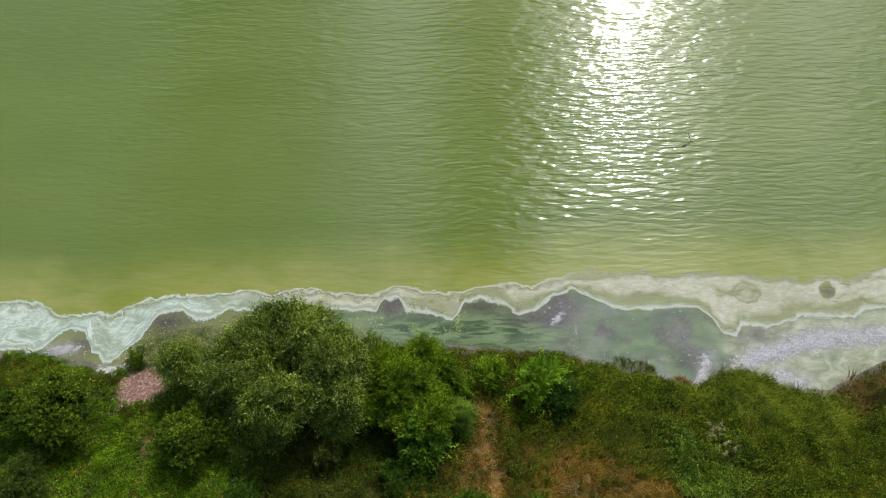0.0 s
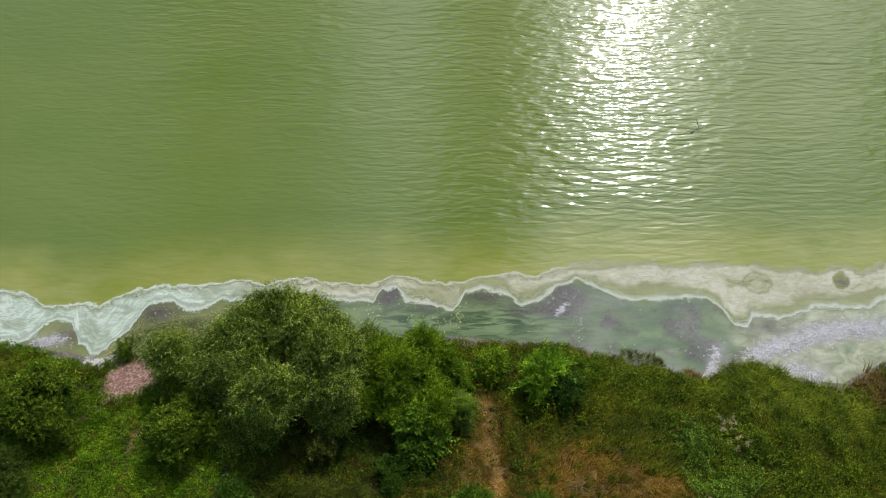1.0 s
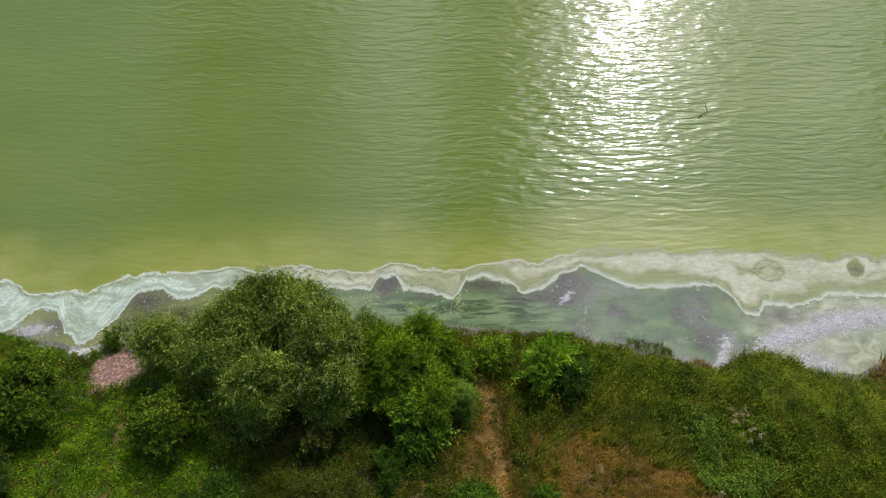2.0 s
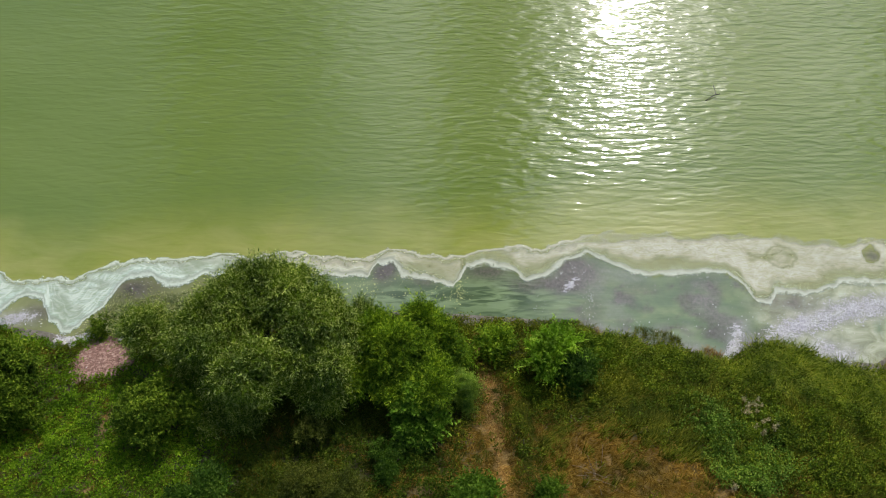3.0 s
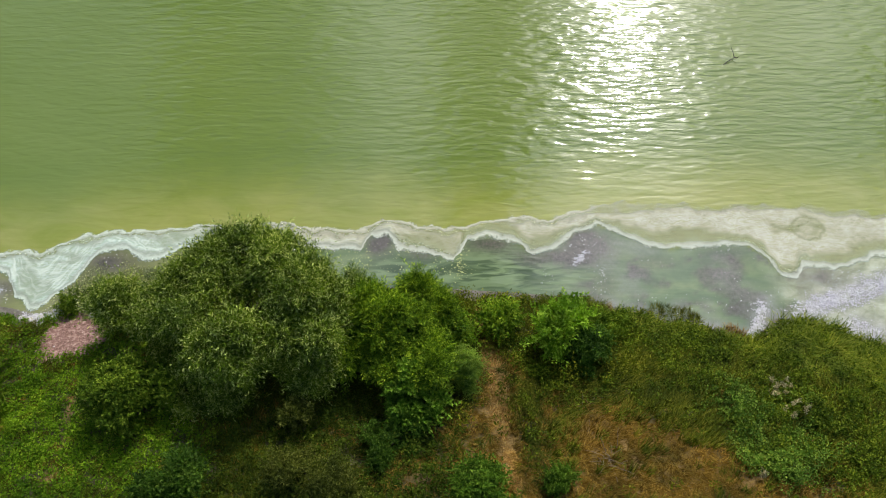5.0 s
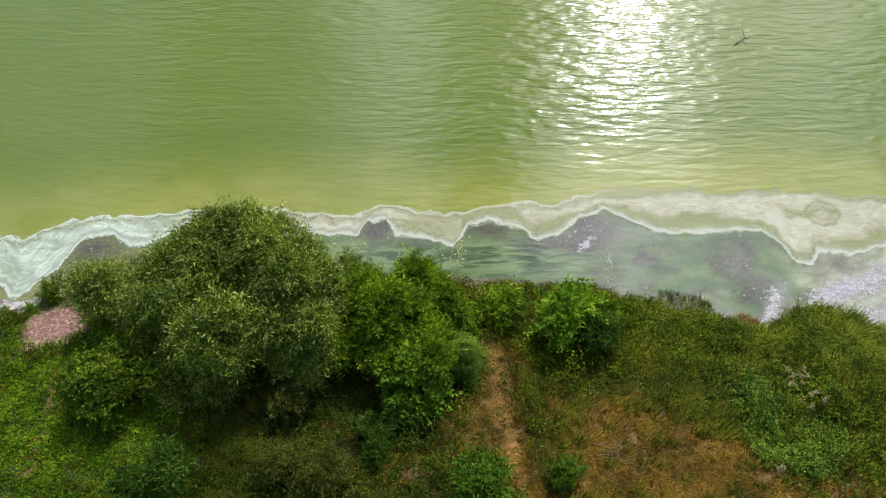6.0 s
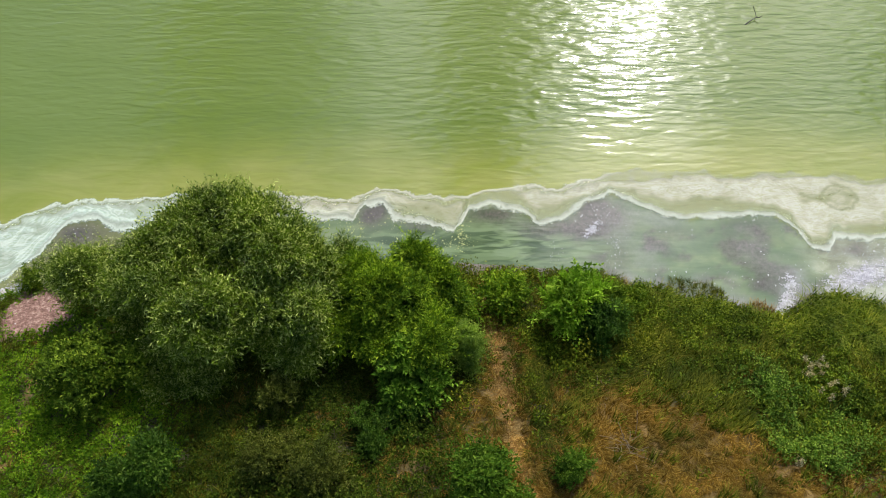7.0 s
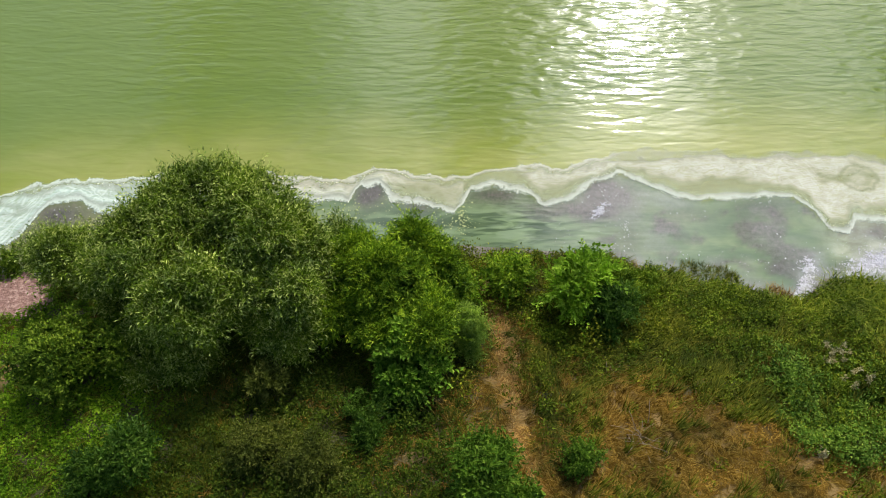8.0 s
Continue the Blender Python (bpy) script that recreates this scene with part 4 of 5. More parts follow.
shrub("shrub", "dark green shrub on the upper bank", "shrub", B, [(0.0, 0.0, 0.5, 0.42, 0.36, 0.4), (-0.32, -0.3, 0.38, 0.32, 0.3, 0.3)], LEAF_DARK, 220, 5, 8, 0.08, 0.034, share=0.42, stem=0.03)
B = (-2.9, 3.35)
shrub("shrub", "small olive-green shrub in front of the willow", "shrub", B, [(0.0, 0.0, 0.62, 0.2, 0.17, 0.28)], LEAF_OLIVE, 60, 5, 8, 0.08, 0.028, reach=0.16, share=0.5, stem=0.02)
B = (-2.5, 2.0)
shrub("shrub", "loose grey-green shrub of fine upright stems", "shrub", B, [(0.0, 0.1, 0.3, 0.7, 0.4, 0.26), (0.8, -0.1, 0.25, 0.45, 0.35, 0.22), (-0.7, 0.1, 0.25, 0.4, 0.35, 0.22)], LEAF_OLIVE, 260, 5, 9, 0.06, 0.018, reach=0.3, droop=0.1, share=0.4, stem=0.02)
B = (-8.85, 6.5)
shrub("shrub", "small green bush at the water's edge", "shrub", B, [(0.0, 0.0, 0.14, 0.24, 0.16, 0.13)], LEAF_NETTLE, 70, 5, 7, 0.06, 0.026, reach=0.12, share=0.5, stem=0.018)


# ---- reeds, seed heads ----
def tussock(name, label, x, y, blades, long, radius, material, group, lean_way=(0, 1), wide=0.016):
    z = max(foot_of(x, y), -0.1)
    root = thing(name, (x, y, z), label, "grass", group)
    ang = rng.uniform(0, 2 * np.pi, blades)
    r = radius * np.sqrt(rng.random(blades))
    base = np.stack([r * np.cos(ang), r * np.sin(ang), np.zeros(blades)], -1)
    lean = unit(np.stack([np.cos(ang), np.sin(ang), np.zeros(blades)], -1) * 0.45 + np.array([*lean_way, 0]) * 0.35 + rng.normal(0, 0.5, (blades, 3)) * np.array([1, 1, 0]))
    way = unit(lean * rng.uniform(0.25, 0.8, (blades, 1)) + np.array([0, 0, 1.0]))
    half = blades // 2
    for name_, a, b in (("inner_sheaf", 0, half), ("outer_sheaf", half, blades)):
        v, f = blade_shapes(base[a:b], way[a:b], lean[a:b], long * rng.uniform(0.6, 1.2, b - a), np.full(b - a, wide))
        part(name_, arrays_mesh(name_, v, f, material), root)
    return root


for x, y, long, radius in [(4.2, 6.0, 0.4, 0.25), (4.7, 5.75, 0.45, 0.28), (5.3, 5.6, 0.42, 0.28), (5.9, 5.45, 0.42, 0.3), (6.5, 5.3, 0.45, 0.3), (7.0, 5.15, 0.48, 0.3), (7.95, 5.65, 0.62, 0.34), (8.4, 5.6, 0.65, 0.35),
                           (8.9, 5.5, 0.62, 0.35), (9.3, 5.2, 0.6, 0.35), (8.2, 5.2, 0.65, 0.35), (8.8, 5.05, 0.65, 0.35), (9.8, 5.05, 0.6, 0.35), (10.4, 5.0, 0.58, 0.35), (11.0, 4.9, 0.55, 0.35), (9.5, 4.7, 0.6, 0.35), (7.6, 5.0, 0.55, 0.32), (8.3, 4.75, 0.55, 0.35), (9.0, 4.5, 0.55, 0.35), (10.1, 4.55, 0.55, 0.36), (10.8, 4.4, 0.55, 0.36), (9.8, 4.15, 0.5, 0.36), (11.3, 4.6, 0.5, 0.35), (10.5, 4.0, 0.5, 0.36)]:
    tussock("reed_tussock", "arching green reed tussock at the lake's edge", x, y, 420, long * 0.85, radius * 1.1, REED, "reeds along the shore", (0.7 + 0.5 * math.sin(1.7 * x), -0.6 + 0.6 * math.sin(2.3 * x + y)))
for x, y in [(5.1, 6.3), (5.35, 6.28), (5.6, 6.22), (5.98, 6.05), (5.82, 6.18)]:
    tussock("reed_tussock", "dark reed tussock standing in shallow water", x, y, 170, 0.24, 0.14, GRASS, "reeds standing in the water")
for x, y in [(6.75, 5.75), (6.95, 5.65), (3.9, 6.25)]:
    tussock("reed_tussock", "thin brownish reed tussock on wet mud", x, y, 90, 0.28, 0.15, REED_BROWN, "reeds on the mud")
for x, y in [(11.5, 5.25), (11.95, 5.35), (12.3, 5.2), (11.8, 4.95), (12.6, 5.5)]:
    tussock("reed_tussock", "withered brown reed tussock at the lake's edge", x, y, 200, 0.6, 0.28, REED_BROWN, "withered reeds")
for x, y in [(0.35, 6.45), (0.75, 6.35), (1.6, 6.3), (2.0, 6.35), (-11.6, 6.1), (-11.0, 5.95), (-10.4, 5.75)]:
    tussock("grass_tussock", "short green and reddish grass tussock by the water", x, y, 110, 0.24, 0.2, REED, "grass by the water")


def seed_plant(label, x, y, heads, tall, radius, fluff=SEED):
    z = foot_of(x, y)
    root = thing("seeding_plant", (x, y, z), label, "plant", "seeding plants")
    ang, r = rng.uniform(0, 2 * np.pi, heads), radius * np.sqrt(rng.random(heads))
    top = np.stack([r * np.cos(ang), r * np.sin(ang), tall * rng.uniform(0.75, 1.1, heads)], -1)
    for t in top:
        stalk = tube(bent(np.array([t[0] * 0.3, t[1] * 0.3, 0.0]), t, 0.0, 4), [0.006, 0.005, 0.004, 0.003], 4)
        stalk = part("stalk", arrays_mesh("stalk", *stalk, GRASS_DRY, True), root)
        base = t + rng.normal(0, 0.016, (30, 3))
        v, f = leaf_shapes(base, unit(rng.normal(0, 1, base.shape)), unit(rng.normal(0, 1, base.shape)), rng.uniform(0.05, 0.08, 30), rng.uniform(0.010, 0.018, 30))
        part("seed_head", arrays_mesh("seed_head", v, f, fluff), stalk, "cream-white fluffy seed head")


seed_plant("tall weed gone to cream-white seed among nettles", 7.25, 4.25, 16, 0.5, 0.26)
seed_plant("tall weed gone to cream-white seed among nettles", 7.5, 3.7, 8, 0.5, 0.30)
seed_plant("brownish dead weed with dry seed heads", 6.05, 3.95, 7, 0.3, 0.18, GRASS_DRY)
seed_plant("small whitish seeding weed on dry grass", 6.4, 2.3, 4, 0.25, 0.1)


def dry_stalks(label, x, y, count, long, radius):
    """Broken dead stalks leaning on one another."""
    root = thing("dead_stalks", (x, y, foot_of(x, y)), label, "plant", "dead stalks")
    for k in range(count):
        a = rng.uniform(0, 2 * np.pi)
        base = np.array([radius * rng.normal(0, 0.4), radius * rng.normal(0, 0.4), 0.0])
        tip = base + np.array([math.cos(a), math.sin(a), 0.0]) * long * rng.uniform(0.4, 0.9) + np.array([0, 0, long * rng.uniform(0.3, 0.7)])
        part("stalk", arrays_mesh("stalk", *tube(bent(base, tip, 0.05, 5), np.linspace(0.007, 0.003, 5), 5), STALK, True), root)


dry_stalks("bare grey-brown dead stalks among dry grass", 3.3, 2.55, 26, 0.45, 0.25)
dry_stalks("bare grey-brown dead stalks among dry grass", 3.0, 3.6, 10, 0.35, 0.2)


# ---- growth over the bank ----
def scatter(count, x0, x1, y0, reach_over=0.0):
    x, y = rng.uniform(x0, x1, count), rng.uniform(y0, 7.2, count)
    keep = y < shore(x) - 0.05 + reach_over + 0.45 * (fbm(x * 1.3, 0 * x, 201) - 0.5)
    return x[keep], y[keep]


def landing(x, y):
    """The bare gravel landing place."""
    return blob(x + 0.15 * (fbm(x * 3, y * 3, 161) - 0.5), y + 0.3 * (fbm(x * 3, y * 3, 163) - 0.5), -8.55, 5.6, 0.88, 0.74)


def tufts(x, y, blades, long, wide, flat, fan, combed=None):
    """Grass in tufts: the blades of one share a lean; combed gives the wind's way, in radians."""
    n = len(x)
    ang = 2 * np.pi * fbm(x * 0.55, y * 0.55, 171) * 1.6 + rng.normal(0, 0.6, n)
    if combed is not None:
        ang = combed + 2.6 * (fbm(x * 0.7, y * 0.7, 173) - 0.5) + rng.normal(0, 0.25, n)
    lift = rng.uniform(0.6, 1.3, n)
    k = np.repeat(np.arange(n), blades)
    a = ang[k] + rng.normal(0, fan, len(k))
    bx, by = x[k] + rng.normal(0, 0.035, len(k)), y[k] + rng.normal(0, 0.035, len(k))
    lean = np.stack([np.cos(a), np.sin(a), np.zeros(len(k))], -1)
    way = unit(lean * (np.broadcast_to(flat, (n,))[k] * rng.uniform(0.3, 1.4, len(k)))[:, None] + np.array([0, 0, 1.0]))
    size = np.broadcast_to(long, (n,))[k] * lift[k] * rng.uniform(0.6, 1.2, len(k))
    return blade_shapes(np.stack([bx, by, height(bx, by) - 0.01], -1), way, lean, size, np.full(len(k), wide))


def leaf_clumps(x, y, leaves, tall, radius, long, wide):
    """Low leafy clumps: leaves on a rounded heap."""
    n = len(x)
    k = np.repeat(np.arange(n), leaves)
    way = unit(rng.normal(0, 1, (len(k), 3)) * np.array([1, 1, 0.8]) + np.array([0, 0, 0.5]))
    way[:, 2] = np.abs(way[:, 2])
    r = rng.uniform(0.55, 1.0, (len(k), 1))
    size = np.broadcast_to(radius, (n,))[k][:, None]
    h = np.broadcast_to(tall, (n,))[k][:, None]
    pos = np.stack([x, y, height(x, y)], -1)[k] + way * r * np.concatenate([size, size, h], 1)
    out = unit(way * np.array([1, 1, 0.2]) + rng.normal(0, 0.5, way.shape) - np.array([0, 0, 0.2]))
    face = unit(way * 0.7 + np.array([0, 0, 0.7]) + rng.normal(0, 0.3, way.shape))
    s = rng.uniform(0.7, 1.3, len(k))
    return leaf_shapes(pos, out, face, long * s, wide * s)


def build_growth():
    global rng
    rng = np.random.default_rng(23)
    # drooping meadow grass, green and dry
    x, y = scatter(22000, -12.8, 12.8, 1.2, 0.05)
    dry = dryness(x, y)
    leafy = np.maximum(step(-4.2, -5.4, x) * step(5.9, 5.2, y), 0.6 * step(1.0, 0.0, x) * step(-6, -4.5, x))
    leafy = np.maximum(leafy, 0.35 * step(5.2, 6.6, x + 0.5 * (y - 3)))
    keep = (rng.random(len(x)) > 0.86 * leafy) & (landing(x, y) < 0.4) & (rng.random(len(x)) > 0.75 * nettle_zone(x, y))
    x, y, dry = x[keep], y[keep], dry[keep]
    on_path = np.abs(x - path_x(y)) < np.interp(y, [1, 3, 4.6, 5.4], [0.10, 0.15, 0.24, 0.14]) * (0.75 + 0.5 * fbm(x * 2, y * 2, 175))
    keep = ~on_path | (rng.random(len(x)) < 0.9)
    x, y, dry, on_path = x[keep], y[keep], dry[keep], on_path[keep]
    keep = rng.random(len(x)) > 0.75 * step(7.2, 7.9, x) * step(4.1, 4.7, y)
    x, y, dry, on_path = x[keep], y[keep], dry[keep], on_path[keep]
    is_dry = rng.random(len(x)) < np.clip(dry * 1.15 + 0.05, 0, 0.96)
    g = ~is_dry
    combed = g & (x > 2.2)
    v, f = tufts(np.repeat(x[combed], 2) + rng.normal(0, 0.06, 2 * combed.sum()), np.repeat(y[combed], 2) + rng.normal(0, 0.06, 2 * combed.sum()), 9, 0.34, 0.017, 1.3, 0.35, 0.65)
    tagged(new("combed_grass", arrays_mesh("combed_grass", v, f, GRASS_BANK)), "long green grass combed over by the wind", "grass", kind="stuff")
    g = g & ~combed
    v, f = tufts(x[g], y[g], 13, 0.27, 0.016, 1.0, 0.5)
    tagged(new("meadow_grass", arrays_mesh("meadow_grass", v, f, GRASS)), "long tangled olive-green grass lying over the bank", "grass", kind="stuff")
    trod = is_dry & on_path
    v, f = tufts(np.repeat(x[trod], 2) + rng.normal(0, 0.05, 2 * trod.sum()), np.repeat(y[trod], 2) + rng.normal(0, 0.05, 2 * trod.sum()), 17, 0.16, 0.012, 3.0, 1.2)
    tagged(new("trodden_straw", arrays_mesh("trodden_straw", v, f, STRAW)), "pale flattened straw on the trodden path", "grass", kind="stuff")
    is_dry = is_dry & ~on_path
    v, f = tufts(x[is_dry], y[is_dry], 17, 0.24, 0.0115, 1.1, 0.6)
    tagged(new("dry_grass", arrays_mesh("dry_grass", v, f, GRASS_DRY)), "dry straw-brown grass along the trodden path", "grass", kind="stuff")
    # low leafy weeds
    x, y = scatter(18000, -12.8, 12.8, 1.2, 0.18)
    left = step(-4.4, -5.2, x)
    under = step(0.9, -0.2, x) * step(-6, -4.5, x)
    dens = np.maximum.reduce([1.0 * left, 0.85 * under, 0.12 + 0.4 * step(3.9, 5.0, y), 0.95 * step(1.3, 0.4, shore(x) - y), 0.48 * step(5.2, 6.6, x + 0.6 * (y - 3)), 0.75 * blob(x, y, 2.1, 4.4, 1.0, 0.9)])
    keep = (rng.random(len(x)) < dens * (1 - 0.9 * dryness(x, y))) & (landing(x, y) < 0.45 + 0.2 * rng.random(len(x))) & (nettle_zone(x, y) < 0.55) & (rng.random(len(x)) > 0.7 * step(7.2, 8.0, x) * step(4.0, 4.6, y))
    x, y = x[keep], y[keep]
    lump = fbm(x * 1.8, y * 1.8, 181)
    tall, round_ = (0.04 + 0.85 * lump ** 2.5) * rng.uniform(0.4, 2.0, len(x)), 0.09 + 0.07 * lump
    tall = tall * (0.45 + 1.3 * fbm(x * 0.8, y * 0.8, 187)) + 0.28 * step(0.58, 0.72, fbm(x * 1.5, y * 1.5, 189)) * step(2.0, 4.0, x)
    big = rng.random(len(x)) < 0.12
    tall, round_ = tall * np.where(big, 1.7, 1.0) + 0.08 * big, round_ * np.where(big, 1.7, 0.95)
    rank = x + 0.5 * (y - 3) + 2.0 * (fbm(x * 0.9, y * 0.9, 185) - 0.5) > 5.3
    # weeds between these bounds get the leaf colour with tree shade painted in
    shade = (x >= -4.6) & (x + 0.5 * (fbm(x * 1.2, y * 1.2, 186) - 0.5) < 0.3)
    for side, leaf, label in ((x < -4.6, LEAF_GROUND, "low bright green leafy weeds covering the bank"), (shade, LEAF_SHADED, "green creeping weeds around the trees, coloured darker to stand for shade"), ((x >= -4.6) & ~shade & ~rank, LEAF_BANK, "low olive-green weeds mixed with grass on the bank"),
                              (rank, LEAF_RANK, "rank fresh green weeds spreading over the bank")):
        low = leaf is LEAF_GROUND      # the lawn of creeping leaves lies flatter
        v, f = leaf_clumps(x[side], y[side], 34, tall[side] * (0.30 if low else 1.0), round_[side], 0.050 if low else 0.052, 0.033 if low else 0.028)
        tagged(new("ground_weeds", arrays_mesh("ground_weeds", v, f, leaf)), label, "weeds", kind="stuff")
    # taller weeds in separate heaps, with gaps between them
    x, y = scatter(5600, 1.0, 12.5, 2.2, 0.0)
    thick = np.maximum.reduce([0.8 * step(3.6, 4.8, y), 0.9 * step(5.6, 7.0, x + 0.4 * (y - 3)), 0.5 * blob(x, y, 2.2, 4.2, 1.0, 0.9)])
    keep = (rng.random(len(x)) < thick * (1 - dryness(x, y))) & (np.abs(x - path_x(y)) > 0.45) & (fbm(x * 2.4, y * 2.4, 193) > 0.51)
    x, y = x[keep], y[keep]
    v, f = leaf_clumps(x, y, 36, rng.uniform(0.25, 0.58, len(x)), rng.uniform(0.10, 0.18, len(x)), 0.062, 0.032)
    tagged(new("tall_weeds", arrays_mesh("tall_weeds", v, f, LEAF_RANK)), "heaped fresh green weeds standing above the grass", "weeds", kind="stuff")
    # the meadow goes on up the slope
    x, y = rng.uniform(-13, 13, 2800), rng.uniform(-6.5, 1.3, 2800)
    keep = np.abs(x - path_x(y)) > 0.3
    v, f = tufts(x[keep], y[keep], 9, 0.4, 0.04, 1.3, 0.9)
    tagged(new("meadow_grass", arrays_mesh("meadow_grass", v, f, GRASS)), "long olive-green grass on the upper slope", "grass", kind="stuff")
    x, y = rng.uniform(-13, 13, 1500), rng.uniform(-6.5, 1.3, 1500)
    keep = np.abs(x - path_x(y)) > 0.4
    v, f = leaf_clumps(x[keep], y[keep], 14, 0.18, 0.26, 0.15, 0.085)
    tagged(new("ground_weeds", arrays_mesh("ground_weeds", v, f, LEAF_BANK)), "scattered olive-green weeds on the upper slope", "weeds", kind="stuff")
    # nettles
    x, y = scatter(6000, 4.0, 11.0, 0.9, 0.0)
    keep = rng.random(len(x)) < 1.1 * nettle_zone(x, y) - 0.2
    x, y = x[keep], y[keep]
    v, f = leaf_clumps(x, y, 44, (0.06 + 1.0 * fbm(x * 1.6, y * 1.6, 183) ** 1.8) * rng.uniform(0.4, 1.6, len(x)), 0.14, 0.058, 0.035)
    tagged(new("nettle_patch", arrays_mesh("nettle_patch", v, f, LEAF_PATCH)), "dense patch of fresh green nettles on the bank", "weeds", kind="stuff")
    # pale weeds standing in the shallows beside the willow
    n = 20000
    x, y = rng.normal(-7.3, 0.8, n), rng.normal(6.65, 0.36, n)
    keep = (fbm(x * 2.5, y * 2.5, 191) > 0.40) & (y < foam_in(x) - 0.2) & (y > shore(x) - 0.5) & (landing(x, y) < 0.4)
    x, y = x[keep], y[keep]
    n = len(x)
    z = np.maximum(height(x, y), 0) + 0.02 + 0.32 * rng.random(n) * step(7.3, 6.3, y)
    v, f = leaf_shapes(np.stack([x, y, z], -1), unit(rng.normal(0, 1, (n, 3))), unit(rng.normal(0, 0.6, (n, 3)) + np.array([0, 0, 1.0])), rng.uniform(0.03, 0.07, n), rng.uniform(0.014, 0.028, n))
    tagged(new("water_weeds", arrays_mesh("water_weeds", v, f, LEAF_PALE)), "pale speckled weeds standing in the shallow water", "weeds", kind="stuff")


def build_landing():
    x, y, faces = sheet(np.arange(-10.2, -7.2, 0.05), np.arange(4.4, 6.5, 0.05))
    z = height(x, y) + 0.012 + 0.03 * fbm(x * 9, y * 9, 165)
    verts, faces, _ = kept(np.stack([x, y, z], -1), faces, landing(x, y) > 0.36, [])
    tagged(new("gravel", arrays_mesh("gravel", verts, faces, GRAVEL, True)), "bare reddish gravel landing at the water's edge", "gravel", kind="stuff")


def stone(x, y, size, label, group):
    bm = bmesh.new()
    bmesh.ops.create_icosphere(bm, subdivisions=2, radius=size)
    for q in bm.verts:
        n = noise.noise(q.co * (1.6 / size) + Vector((x * 3, y * 3, 0)))
        q.co *= 1 + 0.28 * n
        q.co.z *= 0.6
    me = bpy.data.meshes.new("stone")
    bm.to_mesh(me)
    bm.free()
    me.materials.append(STONE)
    ob = new("stone", me)
    ob.location = (x, y, max(foot_of(x, y) + 0.05, 0.0) + size * 0.3)
    ob.rotation_euler = (0, 0, x * 5)
    return tagged(ob, label, "stone", group)


build_landing()
for x, y, s in [(-9.75, 6.08, 0.10), (-9.95, 6.12, 0.08), (-9.5, 6.18, 0.06), (-8.95, 6.38, 0.07), (-8.3, 6.2, 0.08), (-8.15, 6.35, 0.06), (-8.05, 6.12, 0.05), (-8.9, 5.35, 0.035), (-9.25, 5.0, 0.04), (-9.1, 4.95, 0.03), (-8.45, 5.1, 0.03)]:
    stone(x, y, s, "pale rounded stone at the gravel landing", "stones at the landing")
for x, y, s in [(1.55, 6.45, 0.06), (1.72, 6.38, 0.045), (6.1, 5.75, 0.06)]:
    stone(x, y, s, "pale stone lying on the muddy shore", "stones on the mud")


# ---- things on the water ----
def branch(label, lines):
    root = thing("dead_branch", (*lines[0][0][:2], 0.0), label, "branch")
    at = np.array([*lines[0][0][:2], 0.0])
    for k, pts in enumerate(lines):
        p = np.array(pts, dtype=float) - at
        part("stem" if k == 0 else "side_twig", arrays_mesh("stem", *tube(p, np.linspace(0.016, 0.007, len(p)), 6), WET_WOOD, True), root)


branch("dark dead branch sticking out of the lake", [[(7.95, 13.78, -0.03), (8.1, 13.87, 0.04), (8.31, 14.0, 0.07), (8.29, 14.14, 0.10), (8.25, 14.3, 0.15)], [(8.31, 14.0, 0.07), (8.37, 13.96, 0.10), (8.42, 13.97, 0.14)]])


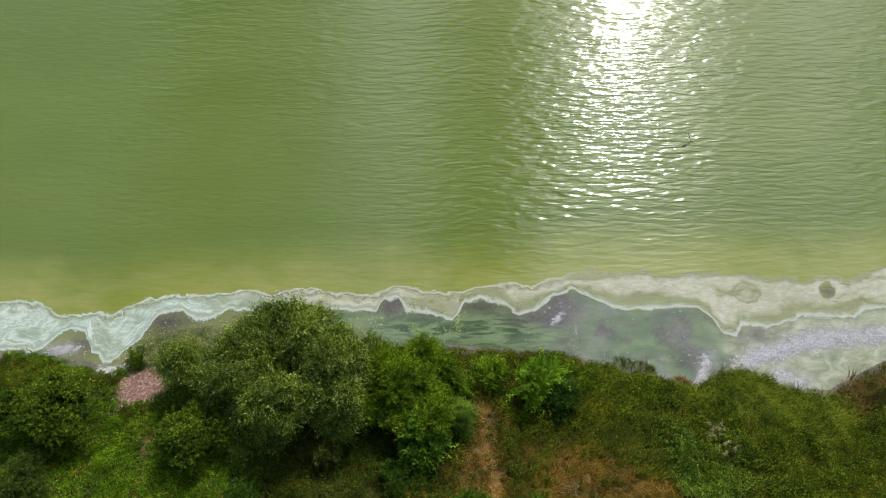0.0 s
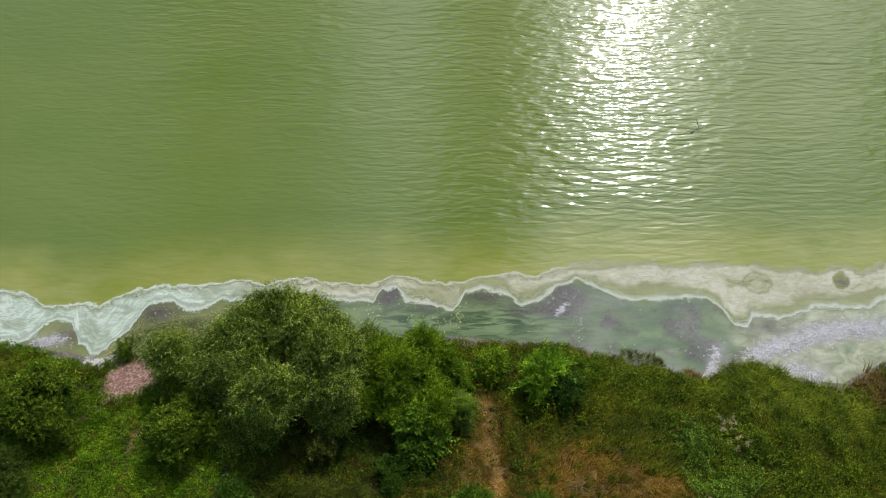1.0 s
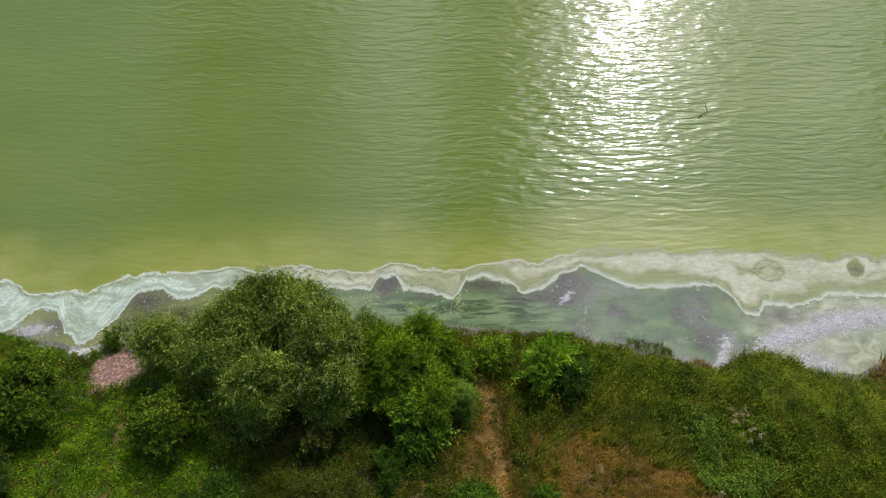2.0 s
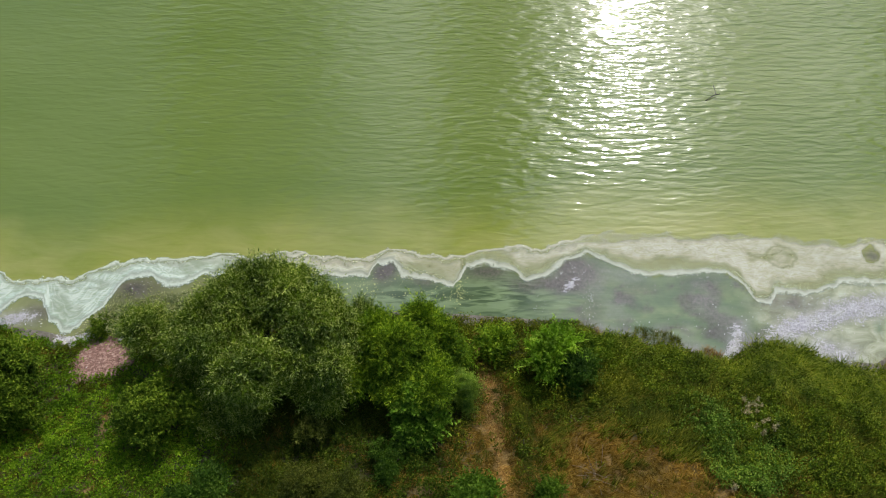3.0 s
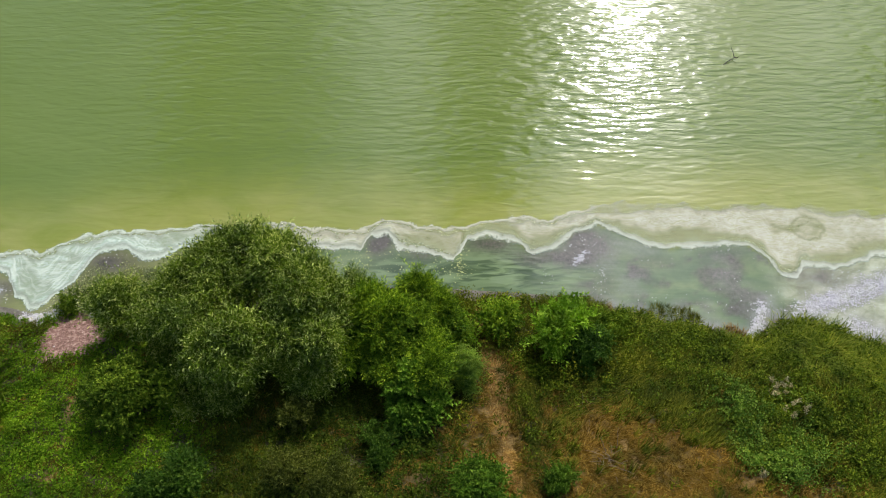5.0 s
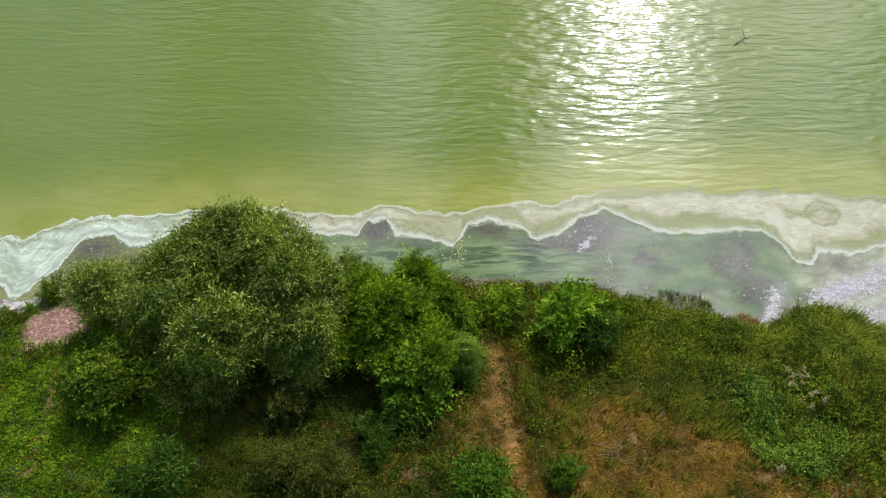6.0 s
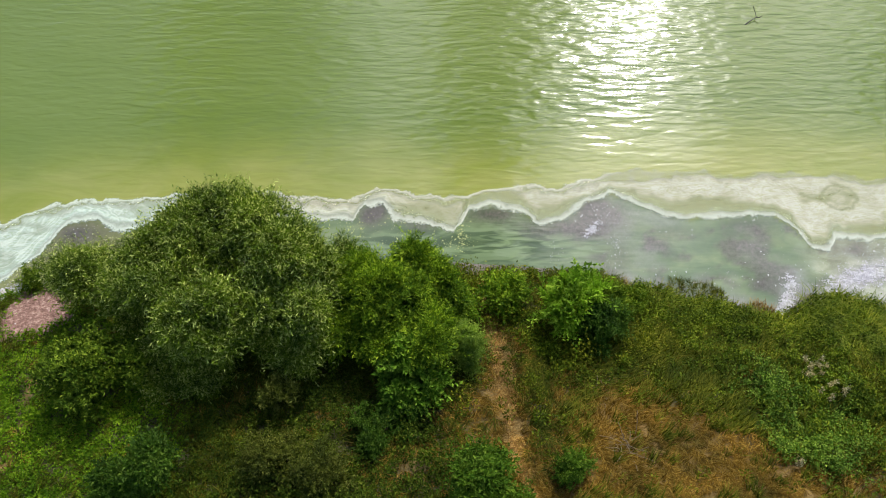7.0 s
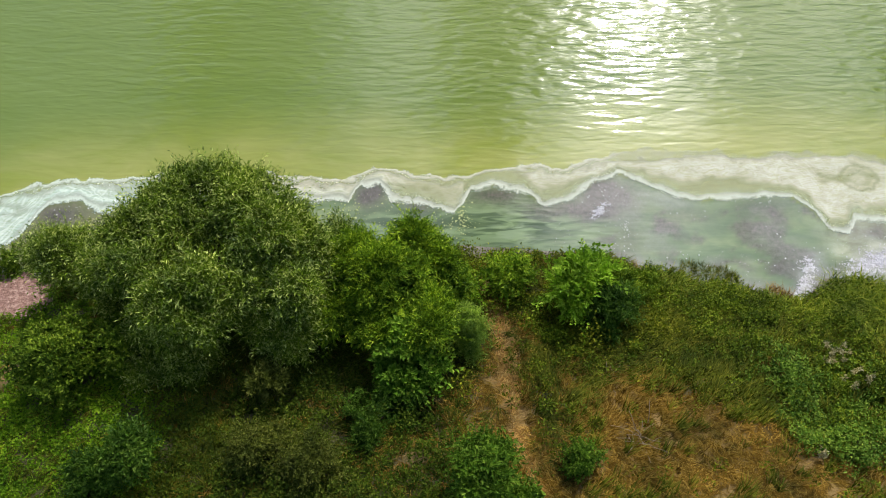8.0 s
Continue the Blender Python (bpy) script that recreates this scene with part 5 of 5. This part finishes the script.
def build_chips():
    """Small flakes of scum adrift in the shallows."""
    spots = [(-8.1, 7.6, 0.4, 0.2, 26), (3.6, 8.15, 0.25, 0.25, 70), (3.42, 7.74, 0.1, 0.07, 80), (3.95, 7.35, 0.05, 0.1, 40), (2.5, 7.15, 0.12, 0.2, 26), (3.8, 7.15, 0.2, 0.25, 34), (5.4, 7.7, 0.3, 0.08, 14), (6.9, 7.95, 0.5, 0.08, 30), (7.6, 7.1, 0.5, 0.3, 22),
             (6.3, 6.45, 0.4, 0.12, 40), (4.9, 6.6, 0.6, 0.1, 34), (9.4, 7.15, 0.3, 0.2, 34), (9.0, 6.6, 1.0, 0.3, 90), (-10.6, 6.85, 0.3, 0.15, 40)]
    build_flakes(spots, CHIP, "small whitish scum flakes adrift in the shallows")
    build_flakes([(-0.6, 7.5, 0.6, 0.12, 90), (0.45, 7.62, 0.08, 0.26, 220), (0.3, 7.35, 0.25, 0.06, 60), (-2.0, 7.75, 0.25, 0.3, 160), (-1.0, 7.9, 0.15, 0.15, 60), (-0.7, 8.05, 0.2, 0.08, 60)], CHIP_YELLOW, "fine yellow-green algae flakes trailing from the foam")


def build_flakes(spots, material, label):
    pos = np.concatenate([np.stack([rng.normal(x, rx, n), rng.normal(y, ry, n)], -1) for x, y, rx, ry, n in spots])
    pieces = []
    for x, y in pos:
        if y < shore(x) + 0.05:
            continue
        k = 6
        ang = np.linspace(0, 2 * np.pi, k, endpoint=False) + rng.uniform(0, 1)
        r = (0.016 * rng.random() ** 4 + 0.0035) * rng.uniform(0.4, 1.6, k)
        low = np.stack([x + r * np.cos(ang), y + r * np.sin(ang), np.full(k, 0.002)], -1)
        top = low * 1.0
        top[:, :2] = (top[:, :2] - [x, y]) * 0.7 + [x, y]
        top[:, 2] = rng.uniform(0.005, 0.010)
        j = np.arange(k)
        faces = np.concatenate([np.stack([j, (j + 1) % k, (j + 1) % k + k, j + k], -1), [[k, k + 1, k + 2, k + 5]], [[k + 2, k + 3, k + 4, k + 5]]])
        pieces.append((np.concatenate([low, top]), faces))
    v, f = joined(pieces)
    tagged(new("scum_flakes", arrays_mesh("scum_flakes", v, f, material)), label, "scum", kind="stuff")


build_chips()
build_growth()
